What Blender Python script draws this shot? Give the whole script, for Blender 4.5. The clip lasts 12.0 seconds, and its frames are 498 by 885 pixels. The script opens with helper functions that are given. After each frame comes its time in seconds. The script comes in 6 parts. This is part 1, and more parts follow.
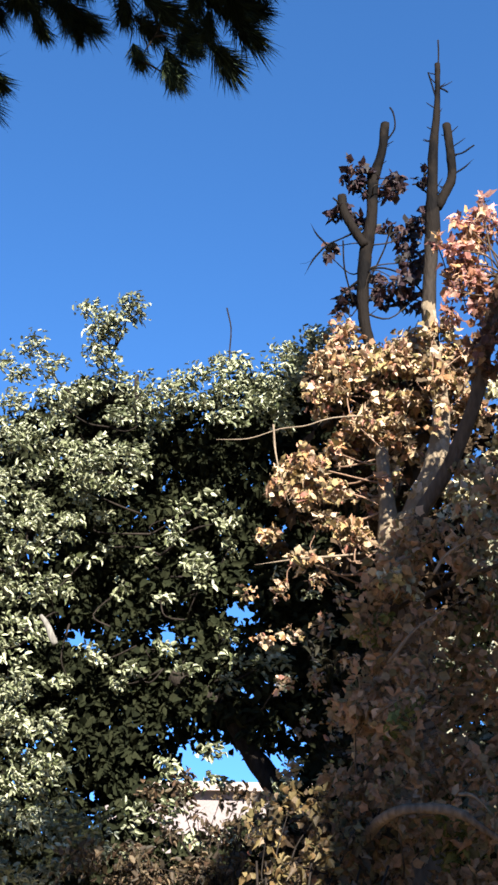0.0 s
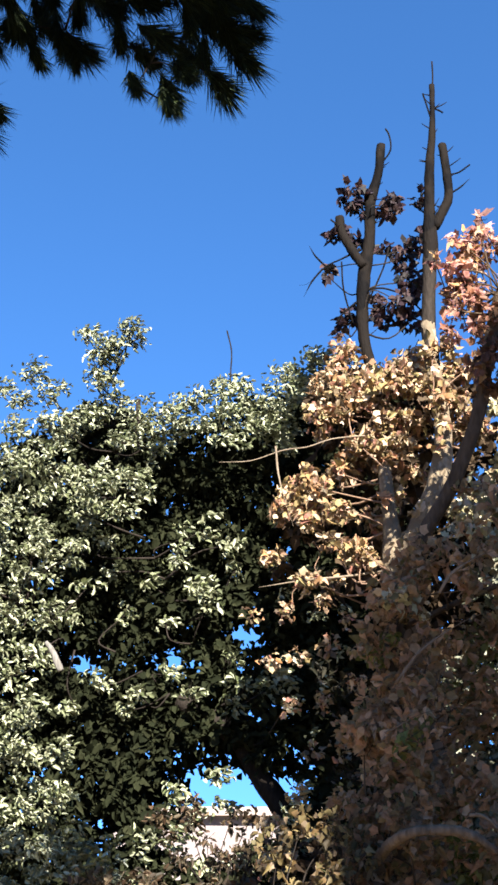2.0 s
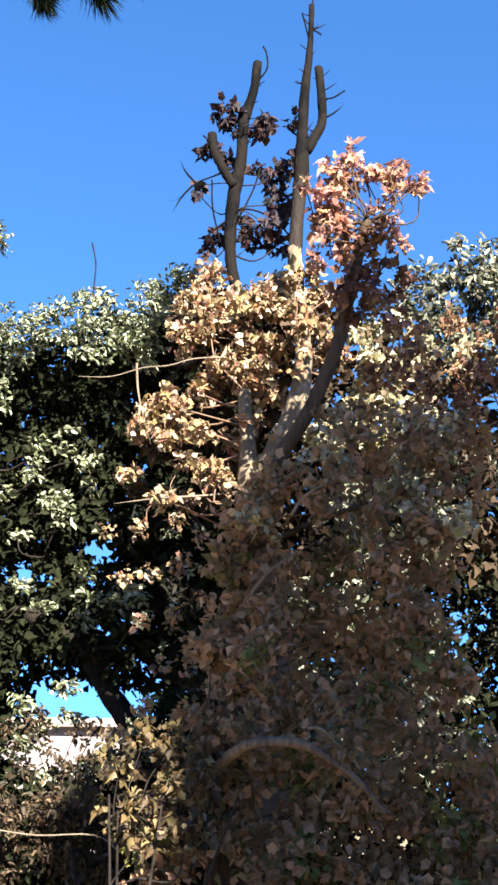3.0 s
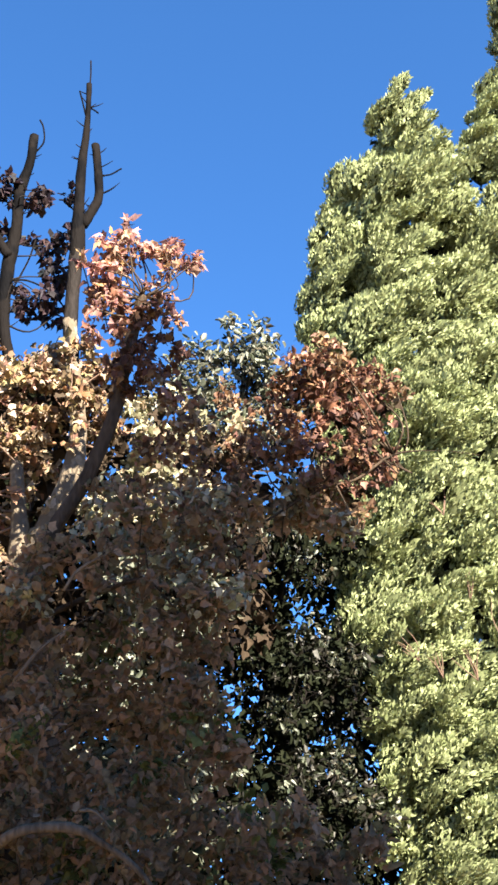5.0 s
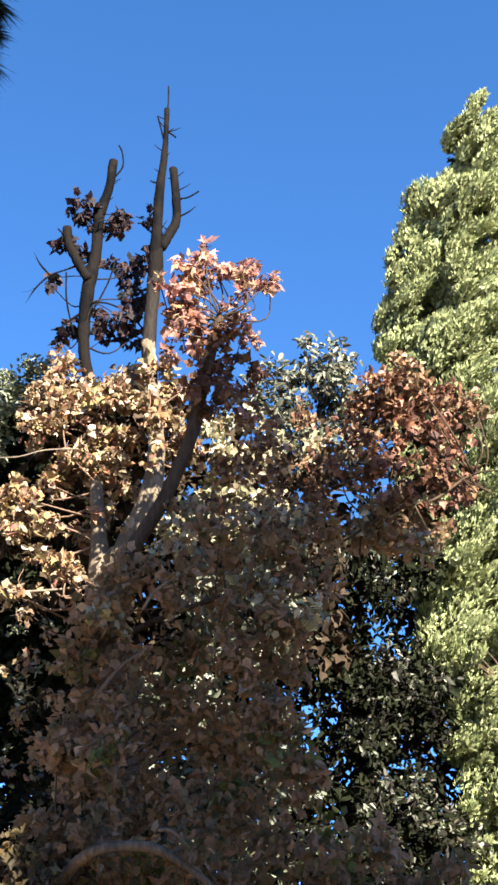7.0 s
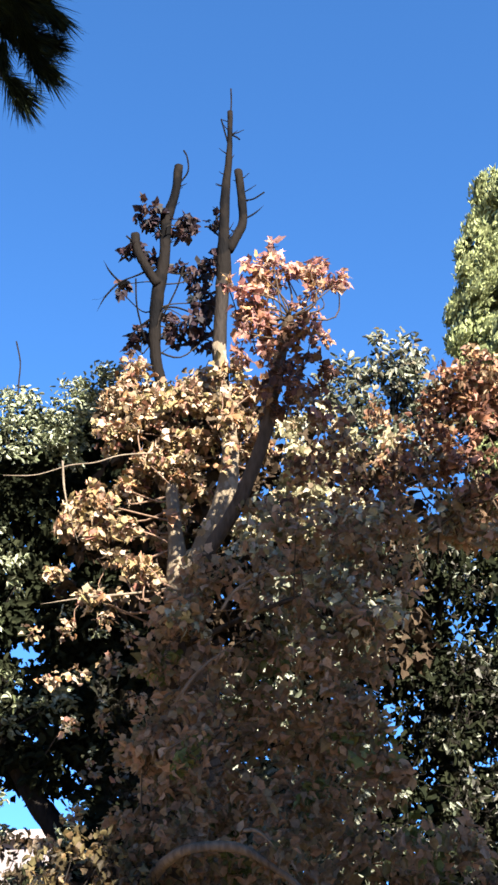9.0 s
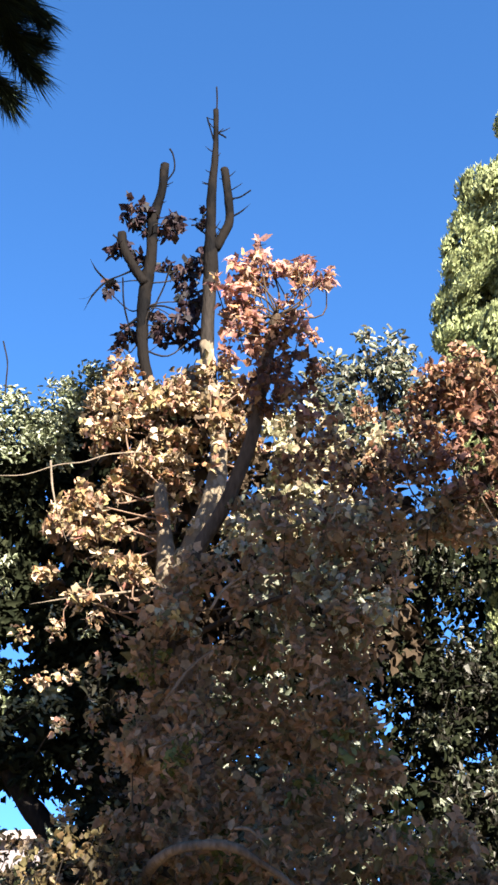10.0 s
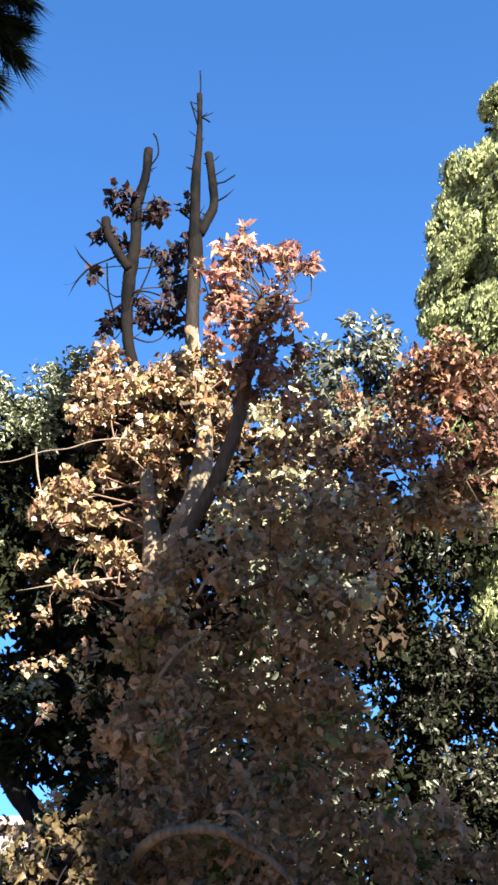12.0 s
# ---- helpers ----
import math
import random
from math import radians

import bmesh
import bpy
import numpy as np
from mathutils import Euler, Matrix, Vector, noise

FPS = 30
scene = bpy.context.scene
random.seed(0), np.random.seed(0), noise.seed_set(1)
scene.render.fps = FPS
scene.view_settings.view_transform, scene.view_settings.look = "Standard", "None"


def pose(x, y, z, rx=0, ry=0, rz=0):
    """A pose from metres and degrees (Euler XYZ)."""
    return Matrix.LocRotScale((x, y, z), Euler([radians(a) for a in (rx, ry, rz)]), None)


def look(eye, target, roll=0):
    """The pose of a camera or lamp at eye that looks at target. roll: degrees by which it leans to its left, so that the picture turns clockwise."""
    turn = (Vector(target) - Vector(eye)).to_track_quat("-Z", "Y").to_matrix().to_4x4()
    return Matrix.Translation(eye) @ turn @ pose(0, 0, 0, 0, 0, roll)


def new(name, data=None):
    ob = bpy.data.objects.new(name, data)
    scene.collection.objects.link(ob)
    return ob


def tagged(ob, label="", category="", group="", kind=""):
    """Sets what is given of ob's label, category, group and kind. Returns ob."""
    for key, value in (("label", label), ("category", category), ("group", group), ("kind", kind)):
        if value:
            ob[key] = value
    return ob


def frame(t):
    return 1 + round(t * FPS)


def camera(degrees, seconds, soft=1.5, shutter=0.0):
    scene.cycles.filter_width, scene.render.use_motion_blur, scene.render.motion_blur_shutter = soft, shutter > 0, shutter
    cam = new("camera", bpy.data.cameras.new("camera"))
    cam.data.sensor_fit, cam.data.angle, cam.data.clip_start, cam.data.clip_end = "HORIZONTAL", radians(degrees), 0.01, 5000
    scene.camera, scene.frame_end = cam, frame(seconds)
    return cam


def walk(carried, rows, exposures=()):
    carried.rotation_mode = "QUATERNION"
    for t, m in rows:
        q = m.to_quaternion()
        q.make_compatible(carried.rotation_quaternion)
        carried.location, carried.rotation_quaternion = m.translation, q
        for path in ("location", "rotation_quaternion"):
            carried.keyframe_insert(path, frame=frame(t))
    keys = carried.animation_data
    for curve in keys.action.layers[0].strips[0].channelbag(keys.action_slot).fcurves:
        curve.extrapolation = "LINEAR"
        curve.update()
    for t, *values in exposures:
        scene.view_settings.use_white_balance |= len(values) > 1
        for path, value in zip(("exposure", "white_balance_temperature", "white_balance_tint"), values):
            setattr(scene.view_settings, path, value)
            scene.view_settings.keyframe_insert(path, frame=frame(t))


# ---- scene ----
cam = camera(26.0, 12.0, soft=2.8)
rows = [
    (0, pose(0, 0, 1.6, 112.03, -2.45, 15.90)),
    (0.2, pose(0, 0, 1.6, 113.59, -2.19, 17.37)),
    (0.5, pose(0, 0, 1.6, 113.05, -2.99, 20.05)),
    (1, pose(0, 0, 1.6, 112.75, -3.61, 25.00)),
    (1.2, pose(0, 0, 1.6, 112.91, -3.58, 24.85)),
    (1.5, pose(0, 0, 1.6, 113.12, -1.53, 20.37)),
    (1.7, pose(0, 0, 1.6, 113.68, -2.04, 18.74)),
    (2, pose(0, 0, 1.6, 113.19, -1.51, 16.43)),
    (2.5, pose(0, 0, 1.6, 110.06, -1.69, 12.76)),
    (3, pose(0, 0, 1.6, 109.10, -1.37, 8.50)),
    (3.5, pose(0, 0, 1.6, 111.09, -0.83, 4.33)),
    (5.5, pose(0, 0, 1.6, 113.22, 2.62, -4.35)),
    (6, pose(0, 0, 1.6, 113.81, 1.97, -5.58)),
    (6.5, pose(0, 0, 1.6, 113.87, 1.76, -1.82)),
    (7, pose(0, 0, 1.6, 114.03, 1.18, 1.11)),
    (7.5, pose(0, 0, 1.6, 114.14, 0.86, 2.87)),
    (9.5, pose(0, 0, 1.6, 114.10, 1.31, 5.55)),
    (10, pose(0, 0, 1.6, 114.02, 1.86, 5.00)),
    (10.5, pose(0, 0, 1.6, 113.91, 2.40, 3.90)),
    (11, pose(0, 0, 1.6, 113.87, 2.89, 3.82)),
    (11.5, pose(0, 0, 1.6, 113.47, 2.62, 3.72)),
    (12, pose(0, 0, 1.6, 113.23, 2.44, 4.42)),
]

exposures = [(0.0, 2.45), (0.5, 2.3), (0.9, 1.95), (1.2, 1.95), (1.5, 2.23), (2.0, 2.6), (2.5, 2.83), (3.0, 2.9), (3.5, 2.8), (5.5, 2.7), (10.0, 2.73), (12.0, 2.77)]
walk(cam, rows, exposures)

# ---- sky and sun ----
SUN_SIDE, SUN_UP = radians(152), radians(31)
world = bpy.data.worlds.new("sky")
scene.world = world
world.use_nodes = True
wn = world.node_tree.nodes
sky = wn.new("ShaderNodeTexSky")
sky.sky_type, sky.sun_disc = "NISHITA", False
sky.sun_elevation, sky.sun_rotation = SUN_UP, SUN_SIDE
sky.air_density, sky.dust_density, sky.ozone_density, sky.altitude = 0.5, 0.12, 3.3, 1500
wn["Background"].inputs["Strength"].default_value = 0.1
rich = wn.new("ShaderNodeHueSaturation")
rich.inputs["Saturation"].default_value, rich.inputs["Hue"].default_value = 1.16, 0.4985
lift = wn.new("ShaderNodeMapping")
lift.inputs["Location"].default_value, lift.inputs["Scale"].default_value = (0, 0, 0.22), (1, 1, 0.78)
way_up = wn.new("ShaderNodeTexCoord")
world.node_tree.links.new(way_up.outputs["Generated"], lift.inputs["Vector"])
world.node_tree.links.new(lift.outputs["Vector"], sky.inputs["Vector"])
world.node_tree.links.new(sky.outputs["Color"], rich.inputs["Color"])
world.node_tree.links.new(rich.outputs["Color"], wn["Background"].inputs["Color"])
to_sun = Vector((math.sin(SUN_SIDE) * math.cos(SUN_UP), math.cos(SUN_SIDE) * math.cos(SUN_UP), math.sin(SUN_UP)))
sun = new("sun", bpy.data.lights.new("sun", "SUN"))
sun.data.energy, sun.data.angle, sun.data.color = 5.0, radians(0.5), (1.0, 0.93, 0.82)
sun.matrix_world = look(to_sun * 60, (0, 0, 0))

# ---- materials ----


def material(name):
    m = bpy.data.materials.new(name)
    m.use_nodes = True
    return m, m.node_tree.nodes, m.node_tree.links, m.node_tree.nodes["Principled BSDF"]


def ramp(nodes, stops):
    r = nodes.new("ShaderNodeValToRGB")
    r.color_ramp.elements[0].position, r.color_ramp.elements[-1].position = stops[0][0], stops[-1][0]
    r.color_ramp.elements[0].color, r.color_ramp.elements[-1].color = (*stops[0][1], 1), (*stops[-1][1], 1)
    for at, col in stops[1:-1]:
        r.color_ramp.elements.new(at).color = (*col, 1)
    return r


def leaf_material(name, colours, rough=0.42, thin=0.3, single=False, glow=1.4, sheen=0.5):
    """Leaves: the colour differs leaf by leaf and in blotches; light passes through in part."""
    m, n, l, b = material(name)
    pick = n.new("ShaderNodeObjectInfo") if single else n.new("ShaderNodeNewGeometry")
    stops = [(i / max(1, len(colours) - 1), c) for i, c in enumerate(colours)]
    r = ramp(n, stops)
    l.new(pick.outputs["Random" if single else "Random Per Island"], r.inputs["Fac"])
    co = n.new("ShaderNodeTexCoord")
    spots = n.new("ShaderNodeTexNoise")
    spots.inputs["Scale"].default_value = 45 if not single else 14
    spots.inputs["Detail"].default_value = 4
    l.new(co.outputs["Object"], spots.inputs["Vector"])
    patch = n.new("ShaderNodeTexNoise")
    patch.inputs["Scale"].default_value = 1.3
    l.new(co.outputs["Object"], patch.inputs["Vector"])
    add = n.new("ShaderNodeMath")
    add.operation = "ADD"
    l.new(spots.outputs["Fac"], add.inputs[0])
    l.new(patch.outputs["Fac"], add.inputs[1])
    scale = n.new("ShaderNodeMapRange")
    scale.inputs["From Min"].default_value, scale.inputs["From Max"].default_value = 0.6, 1.4
    scale.inputs["To Min"].default_value, scale.inputs["To Max"].default_value = 0.55, 1.4
    l.new(add.outputs[0], scale.inputs["Value"])
    mul = n.new("ShaderNodeVectorMath")
    mul.operation = "SCALE"
    l.new(r.outputs["Color"], mul.inputs[0])
    l.new(scale.outputs["Result"], mul.inputs["Scale"])
    l.new(mul.outputs["Vector"], b.inputs["Base Color"])
    b.inputs["Roughness"].default_value = rough
    b.inputs["Specular IOR Level"].default_value = sheen
    tr = n.new("ShaderNodeBsdfTranslucent")
    warm = n.new("ShaderNodeVectorMath")
    warm.operation = "SCALE"
    warm.inputs["Scale"].default_value = glow
    l.new(mul.outputs["Vector"], warm.inputs[0])
    l.new(warm.outputs["Vector"], tr.inputs["Color"])
    mix = n.new("ShaderNodeMixShader")
    mix.inputs["Fac"].default_value = thin
    l.new(b.outputs["BSDF"], mix.inputs[1])
    l.new(tr.outputs["BSDF"], mix.inputs[2])
    l.new(mix.outputs["Shader"], n["Material Output"].inputs["Surface"])
    return m


def rough_material(name, dark, light, scale, bump=0.3, rough=0.85, stretch=(1, 1, 1), patch=None, patch_scale=6.0):
    """Bark, soil and plaster: two scales of noise, relief, and flaking patches where given."""
    m, n, l, b = material(name)
    co = n.new("ShaderNodeTexCoord")
    mp = n.new("ShaderNodeMapping")
    mp.inputs["Scale"].default_value = stretch
    l.new(co.outputs["Object"], mp.inputs["Vector"])
    fine = n.new("ShaderNodeTexNoise")
    fine.inputs["Scale"].default_value, fine.inputs["Detail"].default_value = scale, 7
    coarse = n.new("ShaderNodeTexNoise")
    coarse.inputs["Scale"].default_value, coarse.inputs["Detail"].default_value = scale / 9, 3
    for t in (fine, coarse):
        l.new(mp.outputs["Vector"], t.inputs["Vector"])
    mean = n.new("ShaderNodeMath")
    mean.operation = "MULTIPLY_ADD"
    mean.inputs[1].default_value = 0.5
    l.new(fine.outputs["Fac"], mean.inputs[0])
    half = n.new("ShaderNodeMath")
    half.operation = "MULTIPLY"
    half.inputs[1].default_value = 0.5
    l.new(coarse.outputs["Fac"], half.inputs[0])
    l.new(half.outputs[0], mean.inputs[2])
    r = ramp(n, [(0.34, dark), (0.66, light)])
    l.new(mean.outputs[0], r.inputs["Fac"])
    colour = r.outputs["Color"]
    if patch:
        v = n.new("ShaderNodeTexNoise")
        v.inputs["Scale"].default_value, v.inputs["Detail"].default_value = patch_scale, 2
        l.new(co.outputs["Object"], v.inputs["Vector"])
        edge = ramp(n, [(0.47, (0, 0, 0)), (0.53, (1, 1, 1))])
        l.new(v.outputs["Fac"], edge.inputs["Fac"])
        mixed = n.new("ShaderNodeMixRGB")
        mixed.inputs["Color2"].default_value = (*patch, 1)
        l.new(edge.outputs["Color"], mixed.inputs["Fac"])
        l.new(colour, mixed.inputs["Color1"])
        colour = mixed.outputs["Color"]
    l.new(colour, b.inputs["Base Color"])
    b.inputs["Roughness"].default_value = rough
    b.inputs["Specular IOR Level"].default_value = 0.05
    bp = n.new("ShaderNodeBump")
    bp.inputs["Strength"].default_value, bp.inputs["Distance"].default_value = bump, 0.02
    l.new(fine.outputs["Fac"], bp.inputs["Height"])
    l.new(bp.outputs["Normal"], b.inputs["Normal"])
    return m


GREEN = leaf_material("green_leaf", [(0.03, 0.038, 0.015), (0.075, 0.086, 0.038), (0.2, 0.213, 0.13), (0.31, 0.32, 0.215), (0.045, 0.054, 0.024), (0.15, 0.163, 0.09)], rough=0.42, thin=0.1, sheen=0.4)
# Darker copy of the green leaf: the crown's inner shade put into colour.
INNER_SHADE = leaf_material("inner_shade_leaf", [(0.006, 0.0075, 0.004), (0.011, 0.013, 0.0065), (0.016, 0.0175, 0.009)], rough=0.85, thin=0.03, sheen=0.03)
# Shade between the sunlit leaves, put into a dark brown leaf colour.
BROWN_SHADE = leaf_material("brown_shade_leaf", [(0.018, 0.012, 0.008), (0.036, 0.025, 0.016), (0.055, 0.038, 0.024)], rough=0.8, thin=0.05, sheen=0.05)
OLIVE = leaf_material("olive_green_leaf", [(0.059, 0.068, 0.016), (0.099, 0.108, 0.029), (0.149, 0.135, 0.041)], rough=0.6, thin=0.3, sheen=0.2)
SECOND = leaf_material("pale_green_leaf", [(0.029, 0.035, 0.018), (0.116, 0.126, 0.083), (0.252, 0.257, 0.194), (0.097, 0.077, 0.048), (0.048, 0.054, 0.029), (0.155, 0.165, 0.116)], rough=0.5, thin=0.25, sheen=0.3)
TAN = leaf_material("tan_leaf", [(0.05, 0.034, 0.02), (0.368, 0.28, 0.176), (0.12, 0.08, 0.045), (0.288, 0.2, 0.104), (0.216, 0.176, 0.076), (0.06, 0.042, 0.025), (0.288, 0.144, 0.06), (0.336, 0.208, 0.152), (0.4, 0.32, 0.224), (0.16, 0.085, 0.05), (0.264, 0.192, 0.08), (0.224, 0.096, 0.072), (0.05, 0.04, 0.02)], thin=0.12, rough=0.6, sheen=0.2)
GOLD = leaf_material("dull_gold_leaf", [(0.018, 0.013, 0.008), (0.1, 0.074, 0.028), (0.03, 0.022, 0.012), (0.19, 0.145, 0.065), (0.04, 0.038, 0.016), (0.12, 0.075, 0.032), (0.024, 0.016, 0.01), (0.15, 0.11, 0.07)], thin=0.2, rough=0.6, sheen=0.2)
YELLOW = leaf_material("olive_leaf", [(0.069, 0.062, 0.028), (0.356, 0.322, 0.184), (0.149, 0.138, 0.064), (0.46, 0.414, 0.276), (0.299, 0.218, 0.138), (0.057, 0.048, 0.025)], thin=0.25)
DARK_LEAF = leaf_material("maroon_leaf", [(0.014, 0.011, 0.018), (0.026, 0.015, 0.02), (0.05, 0.028, 0.026), (0.012, 0.016, 0.018)], thin=0.15, single=True, rough=0.65, sheen=0.1)
DARK_MASS = leaf_material("dark_maroon_leaf", [(0.012, 0.01, 0.016), (0.022, 0.014, 0.018), (0.04, 0.024, 0.022), (0.012, 0.015, 0.016)], thin=0.15, rough=0.6, sheen=0.2)
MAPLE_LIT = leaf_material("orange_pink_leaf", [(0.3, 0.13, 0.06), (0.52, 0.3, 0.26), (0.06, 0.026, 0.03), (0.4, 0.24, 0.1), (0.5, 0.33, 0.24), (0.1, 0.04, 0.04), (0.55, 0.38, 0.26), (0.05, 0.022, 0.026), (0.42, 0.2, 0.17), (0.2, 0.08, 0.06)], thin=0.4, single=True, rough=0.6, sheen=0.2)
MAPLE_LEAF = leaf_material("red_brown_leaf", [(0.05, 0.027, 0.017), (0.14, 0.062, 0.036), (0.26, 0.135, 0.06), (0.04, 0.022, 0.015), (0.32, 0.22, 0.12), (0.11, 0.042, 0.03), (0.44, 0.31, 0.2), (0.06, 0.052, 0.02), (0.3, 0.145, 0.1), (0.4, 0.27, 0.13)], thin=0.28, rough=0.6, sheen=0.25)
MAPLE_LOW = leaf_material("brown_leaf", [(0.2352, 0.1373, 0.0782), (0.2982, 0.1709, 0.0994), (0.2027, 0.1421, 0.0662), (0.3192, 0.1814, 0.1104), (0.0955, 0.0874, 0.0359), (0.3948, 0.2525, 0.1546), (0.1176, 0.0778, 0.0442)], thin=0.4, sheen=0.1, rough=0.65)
# Darker copy of the red-brown leaf, with shade put into its colour.
MAPLE_SHADE = leaf_material("shaded_red_brown_leaf", [(0.04, 0.019, 0.015), (0.13, 0.055, 0.036), (0.22, 0.1, 0.055), (0.03, 0.017, 0.013), (0.34, 0.17, 0.12), (0.08, 0.04, 0.026), (0.3, 0.18, 0.09)], thin=0.25, rough=0.6, sheen=0.2)
MAPLE_MIX = leaf_material("pink_and_maroon_leaf", [(0.06, 0.024, 0.03), (0.42, 0.22, 0.17), (0.04, 0.018, 0.024), (0.28, 0.12, 0.07), (0.09, 0.035, 0.04), (0.5, 0.32, 0.24), (0.05, 0.02, 0.028), (0.34, 0.2, 0.09), (0.15, 0.06, 0.05)], thin=0.35, rough=0.6, sheen=0.2)
CYPRESS = leaf_material("cypress_spray", [(0.1701, 0.196, 0.0855), (0.2321, 0.26, 0.114), (0.2888, 0.311, 0.1463), (0.3518, 0.369, 0.1824)], rough=0.8, thin=0.1, sheen=0.06)
# Darker than the sprays: crevice shade put into the core colour.
CYPRESS_CORE = leaf_material("cypress_plume_shade", [(0.045, 0.052, 0.022), (0.07, 0.078, 0.034), (0.1, 0.108, 0.048)], rough=0.85, thin=0.05, sheen=0.05)
# Near-black leaf colour stands in for shade; one pale tone for sunlit leaves.
DUSKY_SHADE = leaf_material("shade_dark_green_leaf", [(0.0053, 0.006, 0.0037), (0.009, 0.0083, 0.0053), (0.012, 0.0105, 0.0067), (0.0075, 0.0083, 0.0045), (0.0105, 0.0097, 0.006), (0.015, 0.012, 0.0083), (0.0053, 0.0053, 0.0037), (0.15, 0.1425, 0.12), (0.0075, 0.0067, 0.0045), (0.0225, 0.021, 0.015)], rough=0.7, thin=0.08, sheen=0.06)
# Coloured almost black so that openings in the cypress look shaded.
CYPRESS_SHADE = rough_material("cypress_inside_shade", (0.006, 0.007, 0.003), (0.03, 0.03, 0.013), 30, bump=1.0)
NEEDLE = leaf_material("pine_needle", [(0.011, 0.016, 0.009), (0.017, 0.025, 0.012), (0.03, 0.042, 0.015)], rough=0.8, thin=0.08, glow=1.2, sheen=0.08)
PLANE_BARK = rough_material("plane_bark", (0.07, 0.054, 0.037), (0.25, 0.2, 0.138), 30, bump=1.0, stretch=(1, 1, 0.5), patch=(0.12, 0.093, 0.063), patch_scale=9)
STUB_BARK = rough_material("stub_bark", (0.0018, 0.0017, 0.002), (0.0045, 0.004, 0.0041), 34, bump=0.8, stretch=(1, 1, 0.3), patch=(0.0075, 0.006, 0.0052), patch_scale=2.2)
MAPLE_BARK = rough_material("maple_bark", (0.03, 0.021, 0.014), (0.095, 0.066, 0.044), 35, bump=0.7, stretch=(1, 1, 0.25))
ARCH_BARK = rough_material("grey_bark", (0.06, 0.04, 0.026), (0.19, 0.135, 0.09), 35, bump=0.8, stretch=(1, 1, 0.25))
DARK_BARK = rough_material("dark_bark", (0.007, 0.006, 0.005), (0.026, 0.021, 0.018), 30, bump=0.8, stretch=(1, 1, 0.3))
DEAD_WOOD = rough_material("grey_dead_wood", (0.06, 0.056, 0.05), (0.17, 0.16, 0.145), 30, bump=0.8, stretch=(1, 1, 0.3))
BROWN_TWIG = rough_material("brown_twig", (0.08, 0.05, 0.035), (0.2, 0.13, 0.09), 40, bump=0.3)
SHRUB_LEAF = leaf_material("olive_brown_leaf", [(0.009, 0.008, 0.005), (0.029, 0.02, 0.012), (0.049, 0.034, 0.018), (0.017, 0.014, 0.007), (0.124, 0.091, 0.055), (0.055, 0.031, 0.018), (0.013, 0.012, 0.007)], thin=0.2, rough=0.6, sheen=0.2)
PALE_TWIG = rough_material("pale_twig", (0.08, 0.062, 0.045), (0.2, 0.16, 0.12), 40, bump=0.3)
SOIL = rough_material("dry_grass_soil", (0.12, 0.092, 0.054), (0.28, 0.22, 0.13), 9, bump=0.6)
# Warm white for the unseen wall, chosen to bounce light into the shade.
BOUNCE_PAINT = rough_material("warm_bounce_paint", (0.68, 0.6, 0.5), (0.8, 0.72, 0.62), 6, bump=0.1)
STUCCO = rough_material("cream_stucco", (0.14, 0.118, 0.118), (0.21, 0.18, 0.18), 14, bump=0.15)
BEIGE = rough_material("beige_stucco", (0.25, 0.215, 0.19), (0.32, 0.28, 0.25), 5, bump=0.1)
ROOF = rough_material("grey_brown_roof", (0.2, 0.165, 0.15), (0.3, 0.25, 0.23), 12, bump=0.3)

# ---- mesh helpers ----
rng = np.random.default_rng(7)


def unit(v):
    return v / np.maximum(np.linalg.norm(v, axis=-1, keepdims=True), 1e-9)


def mesh_from(name, verts, faces, mat, smooth=False):
    me = bpy.data.meshes.new(name)
    me.from_pydata([tuple(v) for v in np.asarray(verts).tolist()], [], [tuple(f) for f in faces])
    me.materials.append(mat)
    if smooth:
        me.shade_smooth()
    return me


def part(name, me, parent, label="", kind=""):
    ob = new(name, me)
    ob.parent = parent
    return tagged(ob, label=label, kind=kind)


def thing(name, x, y, z, label, category, group=""):
    ob = new(name)
    ob.location = (x, y, z)
    ob.empty_display_size = 0.3
    bpy.context.view_layer.update()
    return tagged(ob, label=label, category=category, group=group)


def smooth_path(points, steps):
    """Catmull-Rom through (x, y, z, r)."""
    p = np.array(points, float)
    p = np.vstack([2 * p[0] - p[1], p, 2 * p[-1] - p[-2]])
    out = []
    for i in range(1, len(p) - 2):
        for s in range(steps):
            u = s / steps
            a, b, c, d = p[i - 1], p[i], p[i + 1], p[i + 2]
            out.append(0.5 * (2 * b + (c - a) * u + (2 * a - 5 * b + 4 * c - d) * u * u + (3 * b - a - 3 * c + d) * u ** 3))
    out.append(p[-2])
    return np.array(out)


